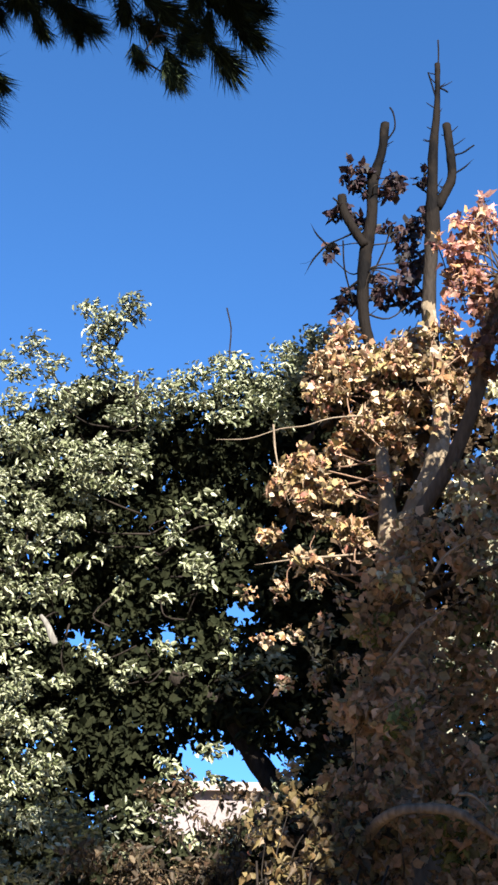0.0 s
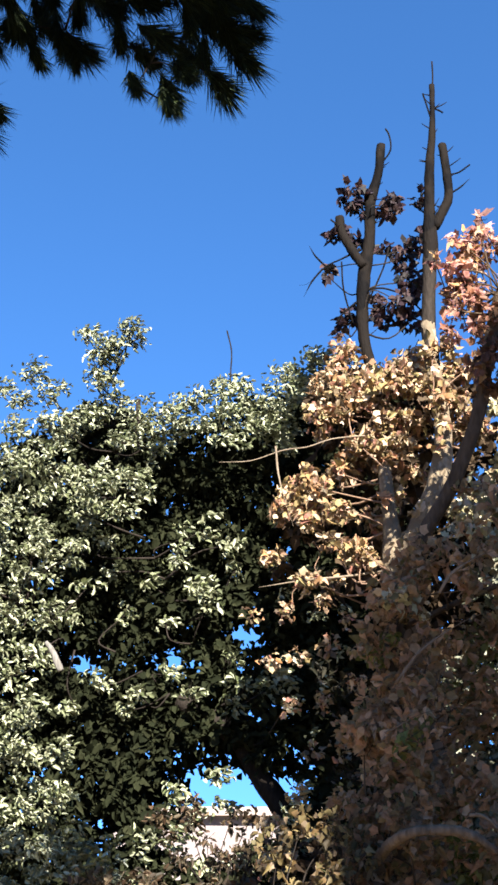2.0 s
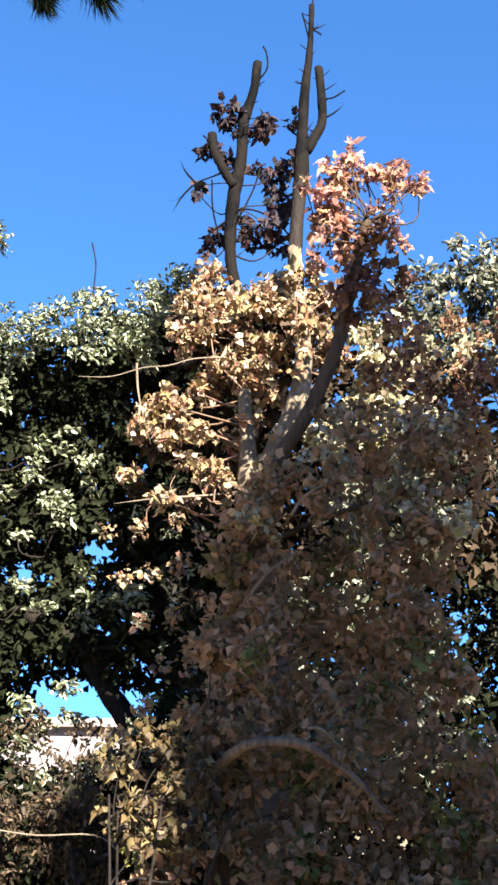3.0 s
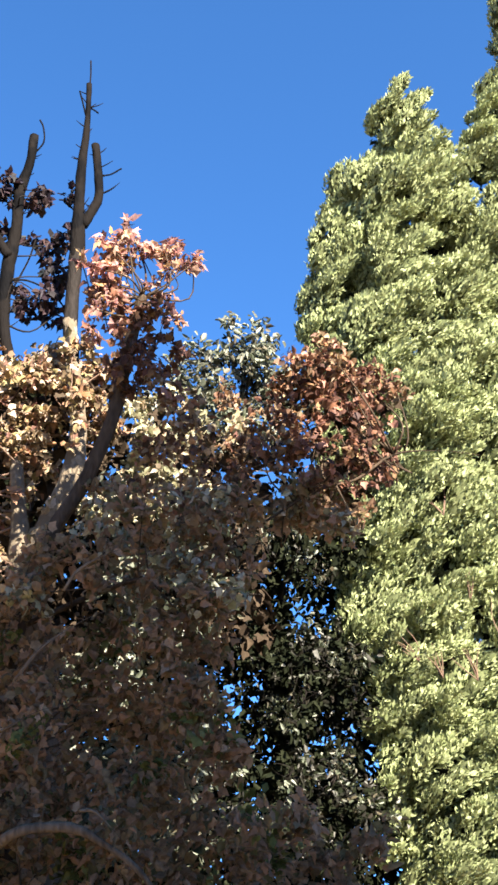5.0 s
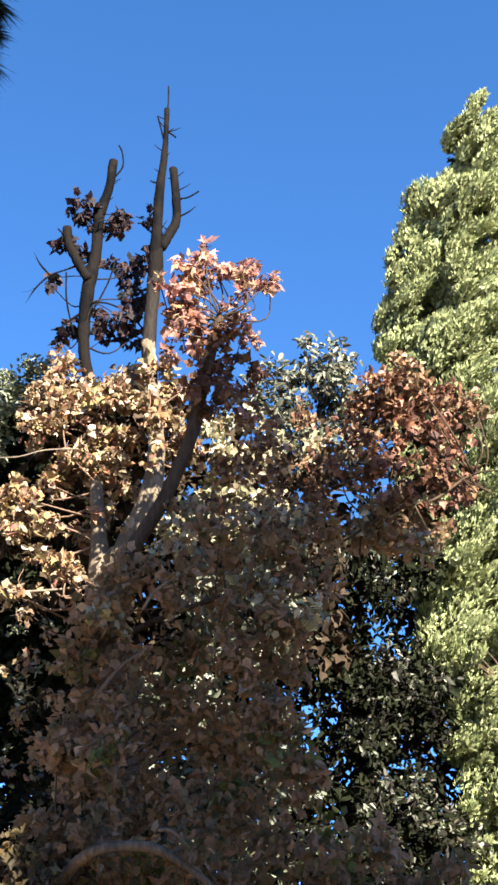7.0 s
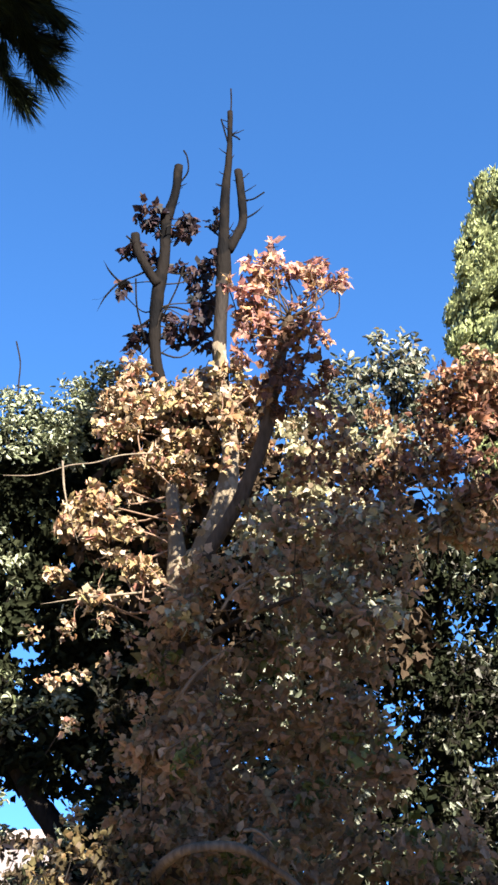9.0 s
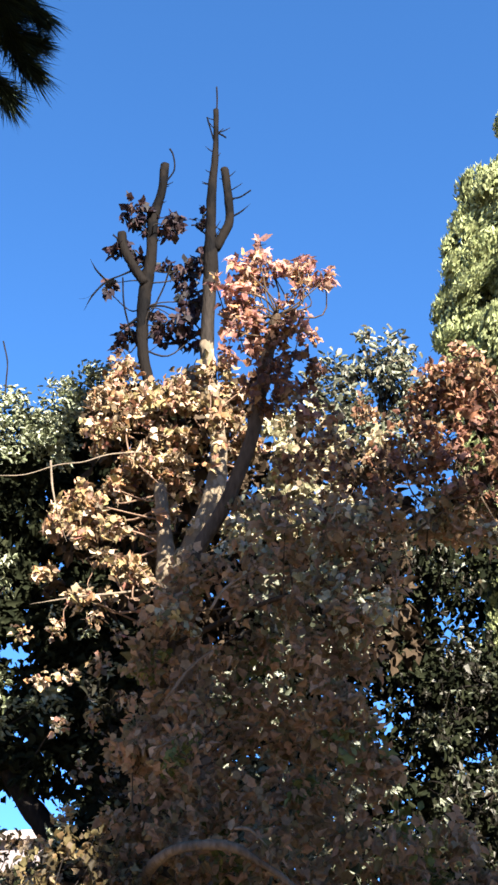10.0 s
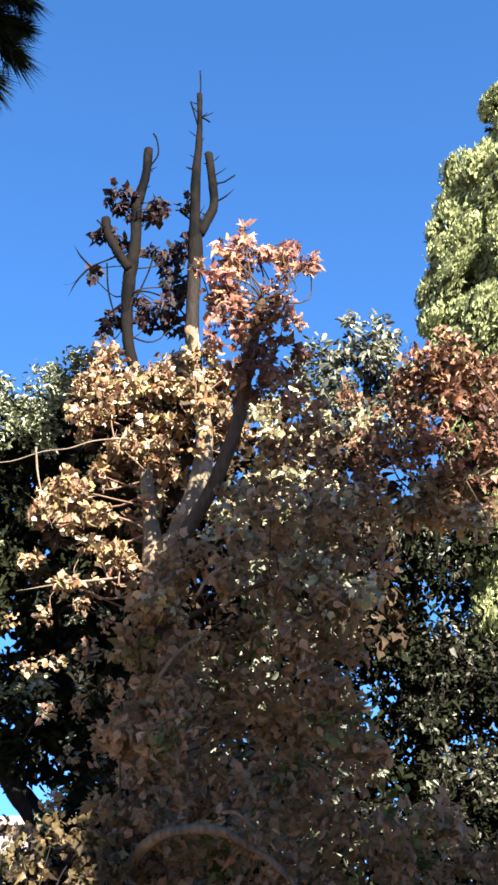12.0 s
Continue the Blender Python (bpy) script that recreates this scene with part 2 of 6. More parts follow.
def tube(points, sides=10, steps=4, knots=0.06, wander=0.0, seed=0):
    """Verts and faces of a tapered, slightly knotty limb with closed ends."""
    p = smooth_path(points, steps)
    g = np.random.default_rng(seed)
    p[1:-1, :3] += g.normal(0, 1, (len(p) - 2, 3)) * wander
    p[:, 3] = np.maximum(p[:, 3], 0.0015)
    way = unit(np.gradient(p[:, :3], axis=0))
    side = unit(np.cross(way, np.array([0.31, 0.9, 0.12])))
    up = np.cross(side, way)
    ang = np.arange(sides) / sides * 2 * np.pi
    ring = p[:, None, 3:] * (1 + knots * g.normal(0, 1, (len(p), sides, 1)))
    v = p[:, None, :3] + ring * (np.cos(ang)[None, :, None] * side[:, None] + np.sin(ang)[None, :, None] * up[:, None])
    v = v.reshape(-1, 3)
    f = []
    for i in range(len(p) - 1):
        for j in range(sides):
            k = (j + 1) % sides
            f.append((i * sides + j, i * sides + k, (i + 1) * sides + k, (i + 1) * sides + j))
    f.append(tuple(range(sides))[::-1])
    f.append(tuple(range((len(p) - 1) * sides, len(p) * sides)))
    return v, f


def join(pieces):
    vs, fs, n = [], [], 0
    for v, f in pieces:
        vs.append(v)
        fs += [tuple(i + n for i in q) for q in f]
        n += len(v)
    return np.vstack(vs), fs


def limb(name, points, mat, parent, label="", sides=10, steps=4, knots=0.05, seed=0):
    v, f = tube(points, sides, steps, knots, seed=seed)
    return part(name, mesh_from(name, v - np.array(parent.location), f, mat, True), parent, label)


# leaf outlines: length along x, width along y, face up z
OVAL_V = np.array([(0, 0, 0), (0.3, 0.3, 0.07), (0.75, 0.24, 0.05), (1, 0, -0.1), (0.75, -0.24, 0.05), (0.3, -0.3, 0.07)])
OVAL_F = [(0, 3, 2, 1), (0, 5, 4, 3)]


def star_leaf(lobes=5, depth=0.5, curl=0.12):
    """A lobed leaf: a fan from the middle out to pointed lobes."""
    v = [(0.32, 0, 0)]
    span = radians(290)
    for i in range(2 * lobes - 1):
        a = -span / 2 + span * i / (2 * lobes - 2)
        tip = i % 2 == 0
        far = abs(i - (lobes - 1)) / (lobes - 1)
        r = (0.68 - 0.24 * far) if tip else (0.68 - 0.2 * far) * depth
        v.append((0.32 + r * math.cos(a), r * math.sin(a), (-curl if tip else curl * 0.5) * (0.5 + 0.5 * far)))
    v.append((0.0, 0, 0))
    n = len(v)
    return np.array(v), [(0, i, i + 1) for i in range(1, n - 1)] + [(0, n - 1, 1)]


STAR_V, STAR_F = star_leaf(5, 0.74, 0.12)
SPIKY_V, SPIKY_F = star_leaf(5, 0.66, 0.12)
SPRAY_V = np.array([(0, 0, 0), (0.45, 0.2, 0.04), (1, 0, -0.1), (0.45, -0.2, 0.04)])
SPRAY_F = [(0, 3, 2, 1)]


def tongue(sides=5):
    """A plump blunt tuft, lying along x."""
    v = [(0, 0, 0)]
    for x, w in ((0.35, 0.24), (0.78, 0.21)):
        v += [(x, w * math.cos(2 * math.pi * j / sides + x), 0.8 * w * math.sin(2 * math.pi * j / sides + x) - 0.1 * x) for j in range(sides)]
    v.append((1.0, 0, -0.12))
    f = [(0, 1 + (j + 1) % sides, 1 + j) for j in range(sides)]
    f += [(1 + j, 1 + (j + 1) % sides, 1 + sides + (j + 1) % sides, 1 + sides + j) for j in range(sides)]
    f += [(1 + sides + j, 1 + sides + (j + 1) % sides, 1 + 2 * sides) for j in range(sides)]
    return np.array(v), f


TONGUE_V, TONGUE_F = tongue()


def placed(template, at, x_axis, z_axis, size, wide=None, crumple=0.0):
    """Copies of a leaf outline at points, with their axes and sizes, as one array of verts; crumpled ones fold and curl one by one."""
    x = unit(x_axis)
    y = unit(np.cross(z_axis, x))
    z = np.cross(x, y)
    w = size if wide is None else wide
    t = np.repeat(template[None], len(at), 0)
    if crumple:
        fold, curl = rng.normal(0.25, crumple, (len(at), 1)), rng.normal(-0.15, crumple, (len(at), 1))
        t[:, :, 2] += fold * np.abs(t[:, :, 1]) * 1.4 + curl * t[:, :, 0] ** 2
        t[:, :, 1] *= 1 - 0.35 * np.minimum(1, np.abs(fold))
    return at[:, None] + t[:, :, :1] * (x * size[:, None])[:, None] + t[:, :, 1:2] * (y * w[:, None])[:, None] + t[:, :, 2:] * (z * size[:, None])[:, None]


def many(name, v, faces, mat):
    """One mesh of many equal leaves."""
    n, k = v.shape[:2]
    idx = (np.arange(n) * k)
    loops = np.concatenate([(idx[:, None] + np.array(f)[None]) for f in faces], axis=1).ravel()
    sizes = np.tile(np.array([len(f) for f in faces]), n)
    starts = np.concatenate([[0], np.cumsum(sizes)[:-1]])
    me = bpy.data.meshes.new(name)
    me.vertices.add(n * k)
    me.vertices.foreach_set("co", v.reshape(-1).astype(np.float32))
    me.loops.add(len(loops))
    me.loops.foreach_set("vertex_index", loops.astype(np.int32))
    me.polygons.add(len(sizes))
    me.polygons.foreach_set("loop_start", starts.astype(np.int32))
    me.update(calc_edges=True)
    me.validate()
    me.materials.append(mat)
    return me


def scatter(clumps, density, core=0.35, out=1.08, squash=0.85, least=6):
    """Points in the outer part of each clump, and the way out of it."""
    at, away = [], []
    for x, y, z, r in clumps:
        n = max(least, int(density * r * r))
        d = unit(rng.normal(0, 1, (n, 3)))
        lump = 1 + 0.22 * np.sin(d[:, 0] * 5 + x * 9) * np.sin(d[:, 2] * 6 + z * 7) + 0.12 * np.sin(d[:, 1] * 9 + y * 5)
        rad = r * (core ** 3 + (out ** 3 - core ** 3) * rng.random(n)) ** (1 / 3) * lump
        q = d * rad[:, None]
        q[:, 2] *= squash
        at.append(q + np.array((x, y, z)))
        away.append(d)
    return np.vstack(at), np.vstack(away)


def tufts(clumps, count, low, high, core=0.45, squash=0.9):
    """Small leaf groups over each clump, so that gaps stay between them."""
    at, away = scatter(clumps, count, core, 1.02, squash, 3)
    return [(*q, rng.uniform(low, high)) for q in at]


def crown(name, clumps, density, template, faces, size, mat, parent, label="", up=0.8, droop=0.3, wind=(0, 0, 0), core=0.35, slim=1.0, squash=0.85, out=1.08, crumple=0.3):
    """Leaves all over the clumps, facing out and up, their tips hanging and trailing in the wind."""
    at, away = scatter(clumps, density, core, out, squash)
    n = len(at)
    face = away * 0.5 + np.array((0.2, -0.4, up)) * 0.8 + rng.normal(0, 0.75, (n, 3))
    along = away * 0.5 + rng.normal(0, 0.8, (n, 3)) + np.array((0, 0, -droop)) + np.array(wind)
    s = size * rng.uniform(0.6, 1.25, n)
    v = placed(template, at - np.array(parent.location), along, unit(face), s, s * slim * rng.uniform(0.55, 1.1, n), crumple)
    return part(name, many(name, v, faces, mat), parent, label, "stuff")


def loose_leaves(clumps, count, template, faces, size, mat, parent, up=0.6, droop=0.3, name="leaf", core=0.2, crease=0.0):
    """Single leaves, each an object on a shared mesh."""
    shapes = []
    for k in range(4):
        v = template.copy()
        v[:, 2] += 0.10 * np.sin(v[:, 0] * 4 + k) + 0.12 * v[:, 1] * (k - 1.5)
        v[:, 2] += crease * (np.abs(v[:, 1]) * (k - 1.0) - v[:, 0] ** 2 * (1.5 - k))
        v[:, :2] *= 1 + crease * 0.5 * rng.normal(0, 0.4, (len(v), 1))
        shapes.append(mesh_from(name, v, faces, mat))
    total = sum(c[3] ** 2 for c in clumps)
    i = 0
    for c in clumps:
        for _ in range(max(2, int(count * c[3] ** 2 / total))):
            at, away = scatter([c], 1, core, 1.1, 0.95, 1)
            x = unit(away[0] * 0.5 + rng.normal(0, 0.8, 3) + np.array((0, 0, -droop)))
            zf = unit(away[0] * 0.4 + np.array((0.2, -0.4, up)) + rng.normal(0, 0.5, 3))
            y = unit(np.cross(zf, x))
            z = np.cross(x, y)
            s = size * rng.uniform(0.6, 1.25)
            y = y * rng.uniform(0.45, 1.05)
            ob = part(name, shapes[i % 4], parent)
            ob.matrix_local = Matrix((
                (x[0] * s, y[0] * s, z[0] * s, at[0][0] - parent.location.x),
                (x[1] * s, y[1] * s, z[1] * s, at[0][1] - parent.location.y),
                (x[2] * s, y[2] * s, z[2] * s, at[0][2] - parent.location.z), (0, 0, 0, 1)))
            i += 1


def twigs(name, clumps, stems, mat, parent, thick=0.012, label="", sprigs=3, most=3.0):
    """From the nearest point of a stem a bent branch to each clump, with sprigs inside it."""
    spine = np.vstack([smooth_path(s, 4) for s in stems])
    pieces = []
    for k, (x, y, z, r) in enumerate(clumps):
        c = np.array((x, y, z))
        away = np.linalg.norm(spine[:, :3] - c, axis=1) + 0.8 * np.maximum(0, spine[:, 2] - z + 0.2)
        a = spine[np.argmin(away)]
        if np.linalg.norm(a[:3] - c) < most:
            mid = (a[:3] + c) / 2 + rng.normal(0, 0.1, 3) + np.array((0, 0, -0.06))
            w = min(thick * (1 + np.linalg.norm(a[:3] - c)), max(a[3], 0.006))
            v, f = tube([(*a[:3], w), (*mid, w * 0.75), (*c, w * 0.45)], 5, 4, 0.1, seed=k)
            part("branch", mesh_from("branch", v - np.array(parent.location), f, mat, True), parent)
        for _ in range(sprigs):
            d = unit(rng.normal(0, 1, 3) + np.array((0, 0, 0.4))) * r * rng.uniform(0.6, 1.15)
            pieces.append(tube([(*c, thick * 0.45), (*(c + d * 0.5 + rng.normal(0, 0.03, 3)), thick * 0.32), (*(c + d), thick * 0.15)], 4, 2, 0.1, seed=k))
    v, f = join(pieces)
    return part(name, mesh_from(name, v - np.array(parent.location), f, mat, True), parent, label, "stuff")


def twig_tree(name, ends, stems, mat, parent, thick=0.006):
    """Joins each end to the nearest point that already belongs to the bough."""
    have = [np.array(q[:3]) for s in stems for q in smooth_path(s, 6)]
    ends = sorted(ends, key=lambda e: min(np.linalg.norm(np.array(e[:3]) - h) for h in have))
    for k, e in enumerate(ends):
        c = np.array(e[:3])
        a = min(have, key=lambda h: np.linalg.norm(h - c))
        mid = (a + c) / 2 + rng.normal(0, 0.02, 3) + np.array((0, 0, 0.03))
        have += [mid, c]
        v, f = tube([(*a, thick), (*mid, thick * 0.8), (*c, thick * 0.5)], 6, 4, 0.15, seed=k)
        part(name, mesh_from(name, v - np.array(parent.location), f, mat, True), parent)


def blobs(name, clumps, shrink, mat, parent, label=""):
    """Uneven dense insides of clumps."""
    pieces = []
    for x, y, z, r in clumps:
        bm = bmesh.new()
        bmesh.ops.create_icosphere(bm, subdivisions=2 if r < 1 else 4, radius=r * shrink)
        v = np.array([q.co[:] for q in bm.verts])
        f = [tuple(q.index for q in p.verts) for p in bm.faces]
        bm.free()
        v *= (1 + 0.16 * np.sin(v[:, :1] * 14 + x * 5) * np.sin(v[:, 2:] * 12 + y) + rng.normal(0, 0.05, (len(v), 1)))
        pieces.append((v + np.array((x, y, z)), f))
    v, f = join(pieces)
    return part(name, mesh_from(name, v - np.array(parent.location), f, mat), parent, label, "stuff")


def box(x0, x1, y0, y1, z0, z1):
    v = np.array([(x, y, z) for x in (x0, x1) for y in (y0, y1) for z in (z0, z1)], float)
    return v, [(0, 1, 3, 2), (4, 6, 7, 5), (0, 4, 5, 1), (2, 3, 7, 6), (0, 2, 6, 4), (1, 5, 7, 3)]


# ---- ground, houses and the unseen shade caster ----
CASTER_LEFT, CASTER_RIDGE, CASTER_TOP = 6.3, 7.0, 15.2
side = np.concatenate([-np.geomspace(900, 1.2, 26), [0], np.geomspace(1.2, 900, 26)])
gx, gy = np.meshgrid(side, side, indexing="ij")
near = np.exp(-(gx ** 2 + gy ** 2) / 3000)
gz = 0.06 * np.sin(gx * 0.9 + 1) * np.sin(gy * 0.7) * near
k = len(side)
gf = [(i * k + j, (i + 1) * k + j, (i + 1) * k + j + 1, i * k + j + 1) for i in range(k - 1) for j in range(k - 1)]
ground = new("ground", mesh_from("ground", np.stack([gx, gy, gz], -1).reshape(-1, 3), gf, SOIL, True))
tagged(ground, "dry grass and bare brown soil under the trees", "ground", kind="structure")


def house(name, label, x0, x1, y0, y1, height, wall_mat, roof_mat, eave, rise):
    """Walls with a low hipped roof that overhangs."""
    ob = thing(name, (x0 + x1) / 2, (y0 + y1) / 2, 0, label, "house")
    o = np.array(ob.location)
    v, f = box(x0, x1, y0, y1, -0.2, height)
    part("wall", mesh_from("wall", v - o, f, wall_mat), ob)
    e = eave
    m = min(x1 - x0, y1 - y0) / 2 + e
    rv = np.array([(x0 - e, y0 - e, height), (x1 + e, y0 - e, height), (x1 + e, y1 + e, height), (x0 - e, y1 + e, height),
                   (x0 - e, y0 - e, height + 0.22), (x1 + e, y0 - e, height + 0.22), (x1 + e, y1 + e, height + 0.22), (x0 - e, y1 + e, height + 0.22),
                   (x0 - e + m, (y0 + y1) / 2, height + rise), (x1 + e - m, (y0 + y1) / 2, height + rise)])
    rf = [(3, 2, 1, 0), (0, 1, 5, 4), (1, 2, 6, 5), (2, 3, 7, 6), (3, 0, 4, 7), (4, 5, 9, 8), (6, 7, 8, 9), (5, 6, 9), (7, 4, 8)]
    part("roof", mesh_from("roof", rv - o, rf, roof_mat), ob, "low overhanging roof")
    return ob


house("house", "cream stucco house behind the trees", -12.5, -3.0, 29.0, 37.0, 3.75, STUCCO, ROOF, 0.35, 0.5)
low = thing("commercial_building", -40, 60, 0, "long beige building with a flat roof", "building")
v, f = box(-75, -26, 55, 70, -0.2, 3.1)
part("wall", mesh_from("wall", v - np.array(low.location), f, BEIGE), low)
v, f = box(-75.1, -25.9, 54.9, 70.1, 3.1, 3.3)
part("parapet", mesh_from("parapet", v - np.array(low.location), f, BEIGE), low)
# Unseen wall added behind the viewpoint; its outline shapes the shade on the maple.
back = thing("shade_caster", 9.5, -7, 0, "unseen gabled wall added to shade the trees and bounce warm light", "house")
WX = [CASTER_LEFT, CASTER_LEFT, CASTER_RIDGE, CASTER_LEFT + 15.9]
WZ = [-0.2, CASTER_TOP - 1.2, CASTER_TOP, CASTER_TOP - 1.6 * (CASTER_LEFT + 15.9 - CASTER_RIDGE)]
v = np.array([(x, y, z) for y in (-6.0, -8.0) for x, z in zip(WX + [CASTER_LEFT + 15.9], WZ + [-0.2])])
f = [(4, 3, 2, 1, 0), (5, 6, 7, 8, 9)] + [(i, (i + 1) % 5, (i + 1) % 5 + 5, i + 5) for i in range(5)]
part("wall", mesh_from("wall", v - np.array(back.location), f, BOUNCE_PAINT), back)

# ---- where the limbs and the masses of leaves are: x, y, z, radius ----
SECOND_CLUMPS_B = [
    (-1.06, 10.95, 3.54, 0.3), (-1.21, 11.12, 2.89, 0.31), (-1.04, 10.49, 2.33, 0.29), (-0.58, 10.7, 5.33, 0.31),
    (-0.54, 10.7, 4.67, 0.3), (-0.51, 10.91, 3.95, 0.3), (-0.67, 10.82, 3.48, 0.3), (-0.56, 10.86, 2.84, 0.3),
    (-0.59, 11.11, 2.37, 0.3), (-0.05, 10.5, 5.18, 0.3), (0.07, 10.54, 4.57, 0.3), (-0.07, 10.6, 3.96, 0.3),
    (-0.09, 10.6, 3.38, 0.29), (-0.01, 10.55, 2.88, 0.29), (-0.26, 11.28, 2.25, 0.31),
]
GREEN_TOP = [
    (-5.4, 11.3, 8, 0.19), (-5.46, 11.26, 7.67, 0.17), (-5.21, 11.37, 7.42, 0.22), (-4.94, 11.43, 7.18, 0.14),
    (-4.53, 11.08, 7, 0.09), (-4.46, 11.53, 7.27, 0.08), (-7.31, 11.53, 8.02, 0.11), (-6.86, 11.26, 7.76, 0.1),
    (-6.46, 11.28, 7.93, 0.11), (-6.61, 11.19, 7.5, 0.08), (-6.2, 11.34, 7.65, 0.21), (-6.38, 11.15, 7.09, 0.23),
    (-5.99, 11.32, 7.11, 0.31), (-5.61, 11.5, 7.3, 0.24), (-5.08, 11.3, 6.83, 0.23), (-4.76, 11.46, 6.72, 0.13),
    (-5.08, 11.14, 8.39, 0.09), (-5.09, 11.49, 8.38, 0.1), (-5.29, 11.11, 8.19, 0.1), (-5.4, 11.16, 7.98, 0.11),
    (-5.53, 11.41, 7.84, 0.11), (-5.72, 11.2, 8.39, 0.07), (-5.4, 11.11, 8.06, 0.06),
]
GREEN_UPPER = [
    (-6.36, 10.89, 6.45, 0.27), (-5.92, 11.07, 6.49, 0.3), (-5.37, 11.1, 6.31, 0.29), (-4.76, 10.9, 6.12, 0.23),
    (-8.05, 10.75, 6.46, 0.12), (-8.05, 11.24, 6.73, 0.1), (-7.21, 10.9, 6.78, 0.16), (-7.38, 10.91, 6.55, 0.18),
    (-7.71, 11.2, 6.38, 0.18), (-7.07, 11.04, 6.34, 0.08), (-8.32, 10.99, 6.14, 0.08), (-8.51, 11.14, 5.77, 0.1),
    (-7.61, 10.77, 5.83, 0.2), (-8.16, 11.1, 5.68, 0.18), (-7.14, 10.94, 5.85, 0.27), (-6.49, 10.8, 5.89, 0.3),
    (-6.09, 11.08, 5.88, 0.33), (-5.62, 11.22, 5.93, 0.29),
]
GREEN_MIDDLE = [
    (-4.87, 10.75, 5.71, 0.17), (-7.86, 10.97, 5.31, 0.22), (-7.14, 10.8, 5.29, 0.32), (-6.63, 11.02, 5.32, 0.33),
    (-6, 11.01, 5.27, 0.31), (-5.35, 10.76, 5.22, 0.2), (-8.63, 11.06, 4.92, 0.15), (-8.25, 10.98, 4.91, 0.12),
    (-8.61, 10.99, 4.35, 0.11), (-8.37, 11.06, 4.41, 0.14), (-7.99, 10.86, 4.64, 0.13), (-8.47, 11.03, 4.16, 0.08),
    (-7.68, 11.09, 4.82, 0.3), (-6.76, 10.7, 4.61, 0.33), (-6.36, 11.07, 4.68, 0.31), (-5.65, 10.85, 4.61, 0.23),
    (-7.54, 10.89, 4.22, 0.19), (-6.84, 10.72, 4.03, 0.3), (-6.41, 11, 4.07, 0.31), (-5.79, 10.8, 4.06, 0.21),
]
GREEN_LOW = [
    (-7.64, 10.89, 3.8, 0.1), (-7.31, 10.59, 3.49, 0.1), (-7.23, 10.73, 3.34, 0.07), (-6.82, 10.65, 3.49, 0.25),
    (-6.42, 10.76, 3.51, 0.27), (-5.81, 10.55, 3.46, 0.25), (-6.83, 10.54, 2.98, 0.21), (-6.47, 10.82, 3.02, 0.29),
    (-5.91, 10.83, 3.01, 0.29), (-5.39, 10.73, 2.95, 0.19), (-7.08, 10.91, 2.57, 0.21), (-6.34, 10.55, 2.5, 0.28),
    (-5.89, 10.88, 2.54, 0.27), (-5.21, 10.53, 2.5, 0.2), (-6.96, 10.93, 2.1, 0.21), (-6.33, 10.76, 2.05, 0.31),
    (-5.71, 10.75, 2.07, 0.27), (-5.27, 10.94, 2.11, 0.25), (-4.72, 10.84, 2.07, 0.16), (-6.61, 10.84, 1.65, 0.27),
    (-5.79, 10.48, 1.63, 0.28), (-5.22, 10.63, 1.66, 0.28),
]
GREEN_BEHIND_PLANE = [
    (-3.92, 11.72, 7.56, 0.23), (-3.61, 11.5, 7.03, 0.22), (-4.11, 11.54, 7.11, 0.1), (-3.26, 11.48, 7.13, 0.26),
    (-2.85, 11.54, 7.47, 0.26), (-2.56, 11.48, 7.78, 0.24), (-3.13, 11.77, 6.91, 0.25), (-2.6, 11.42, 7.16, 0.25),
    (-3.82, 11.45, 6.83, 0.15), (-3.34, 11.71, 7.4, 0.22), (-3.06, 11.55, 7.54, 0.19), (-2.85, 11.52, 7.59, 0.15),
    (-3.61, 11.84, 7.16, 0.15), (-3.24, 11.8, 7.05, 0.17), (-3.88, 11.46, 7.42, 0.09), (-4.16, 11.43, 7.38, 0.09),
    (-4.5, 11.6, 7.4, 0.09), (-3.7, 11.64, 7.61, 0.06), (-3.88, 11.52, 7.14, 0.11), (-4.57, 11.65, 7.12, 0.13),
    (-4.91, 11.69, 7.46, 0.13), (-4.89, 11.76, 7.03, 0.14), (-2.75, 11.47, 7.18, 0.16),
]
GREEN_SPARSE_A = [
    (-4.2, 11.98, 5.87, 0.22), (-4.48, 11.91, 5.72, 0.17), (-3.88, 11.93, 5.61, 0.12), (-4.24, 11.75, 4.96, 0.16),
    (-4.89, 11.9, 5.17, 0.17), (-4.56, 11.71, 4.62, 0.12), (-5.52, 11.89, 5.72, 0.17), (-5.73, 11.92, 5.15, 0.16),
    (-5.21, 12.04, 4.85, 0.1), (-4.11, 11.85, 4.84, 0.09), (-3.79, 11.66, 3.75, 0.21), (-3.59, 11.91, 3.98, 0.14),
    (-3.16, 11.75, 4, 0.11), (-3.42, 12.02, 3.85, 0.13),
]
GREEN_SPARSE_B = [
    (-4.25, 11.84, 3.85, 0.12), (-4.88, 11.84, 3.79, 0.12), (-5.18, 12.1, 3.69, 0.08), (-3.06, 11.85, 3.77, 0.12),
    (-5.39, 11.82, 3.98, 0.12), (-5.67, 11.82, 3.67, 0.12), (-4.2, 11.89, 5.08, 0.15), (-4.52, 11.7, 5.46, 0.15),
    (-3.8, 11.92, 4.18, 0.12), (-4.7, 12.11, 4.1, 0.12), (-5.56, 11.93, 5.35, 0.14), (-2.94, 12.02, 4.19, 0.1),
    (-3.86, 12.12, 5.34, 0.11),
]
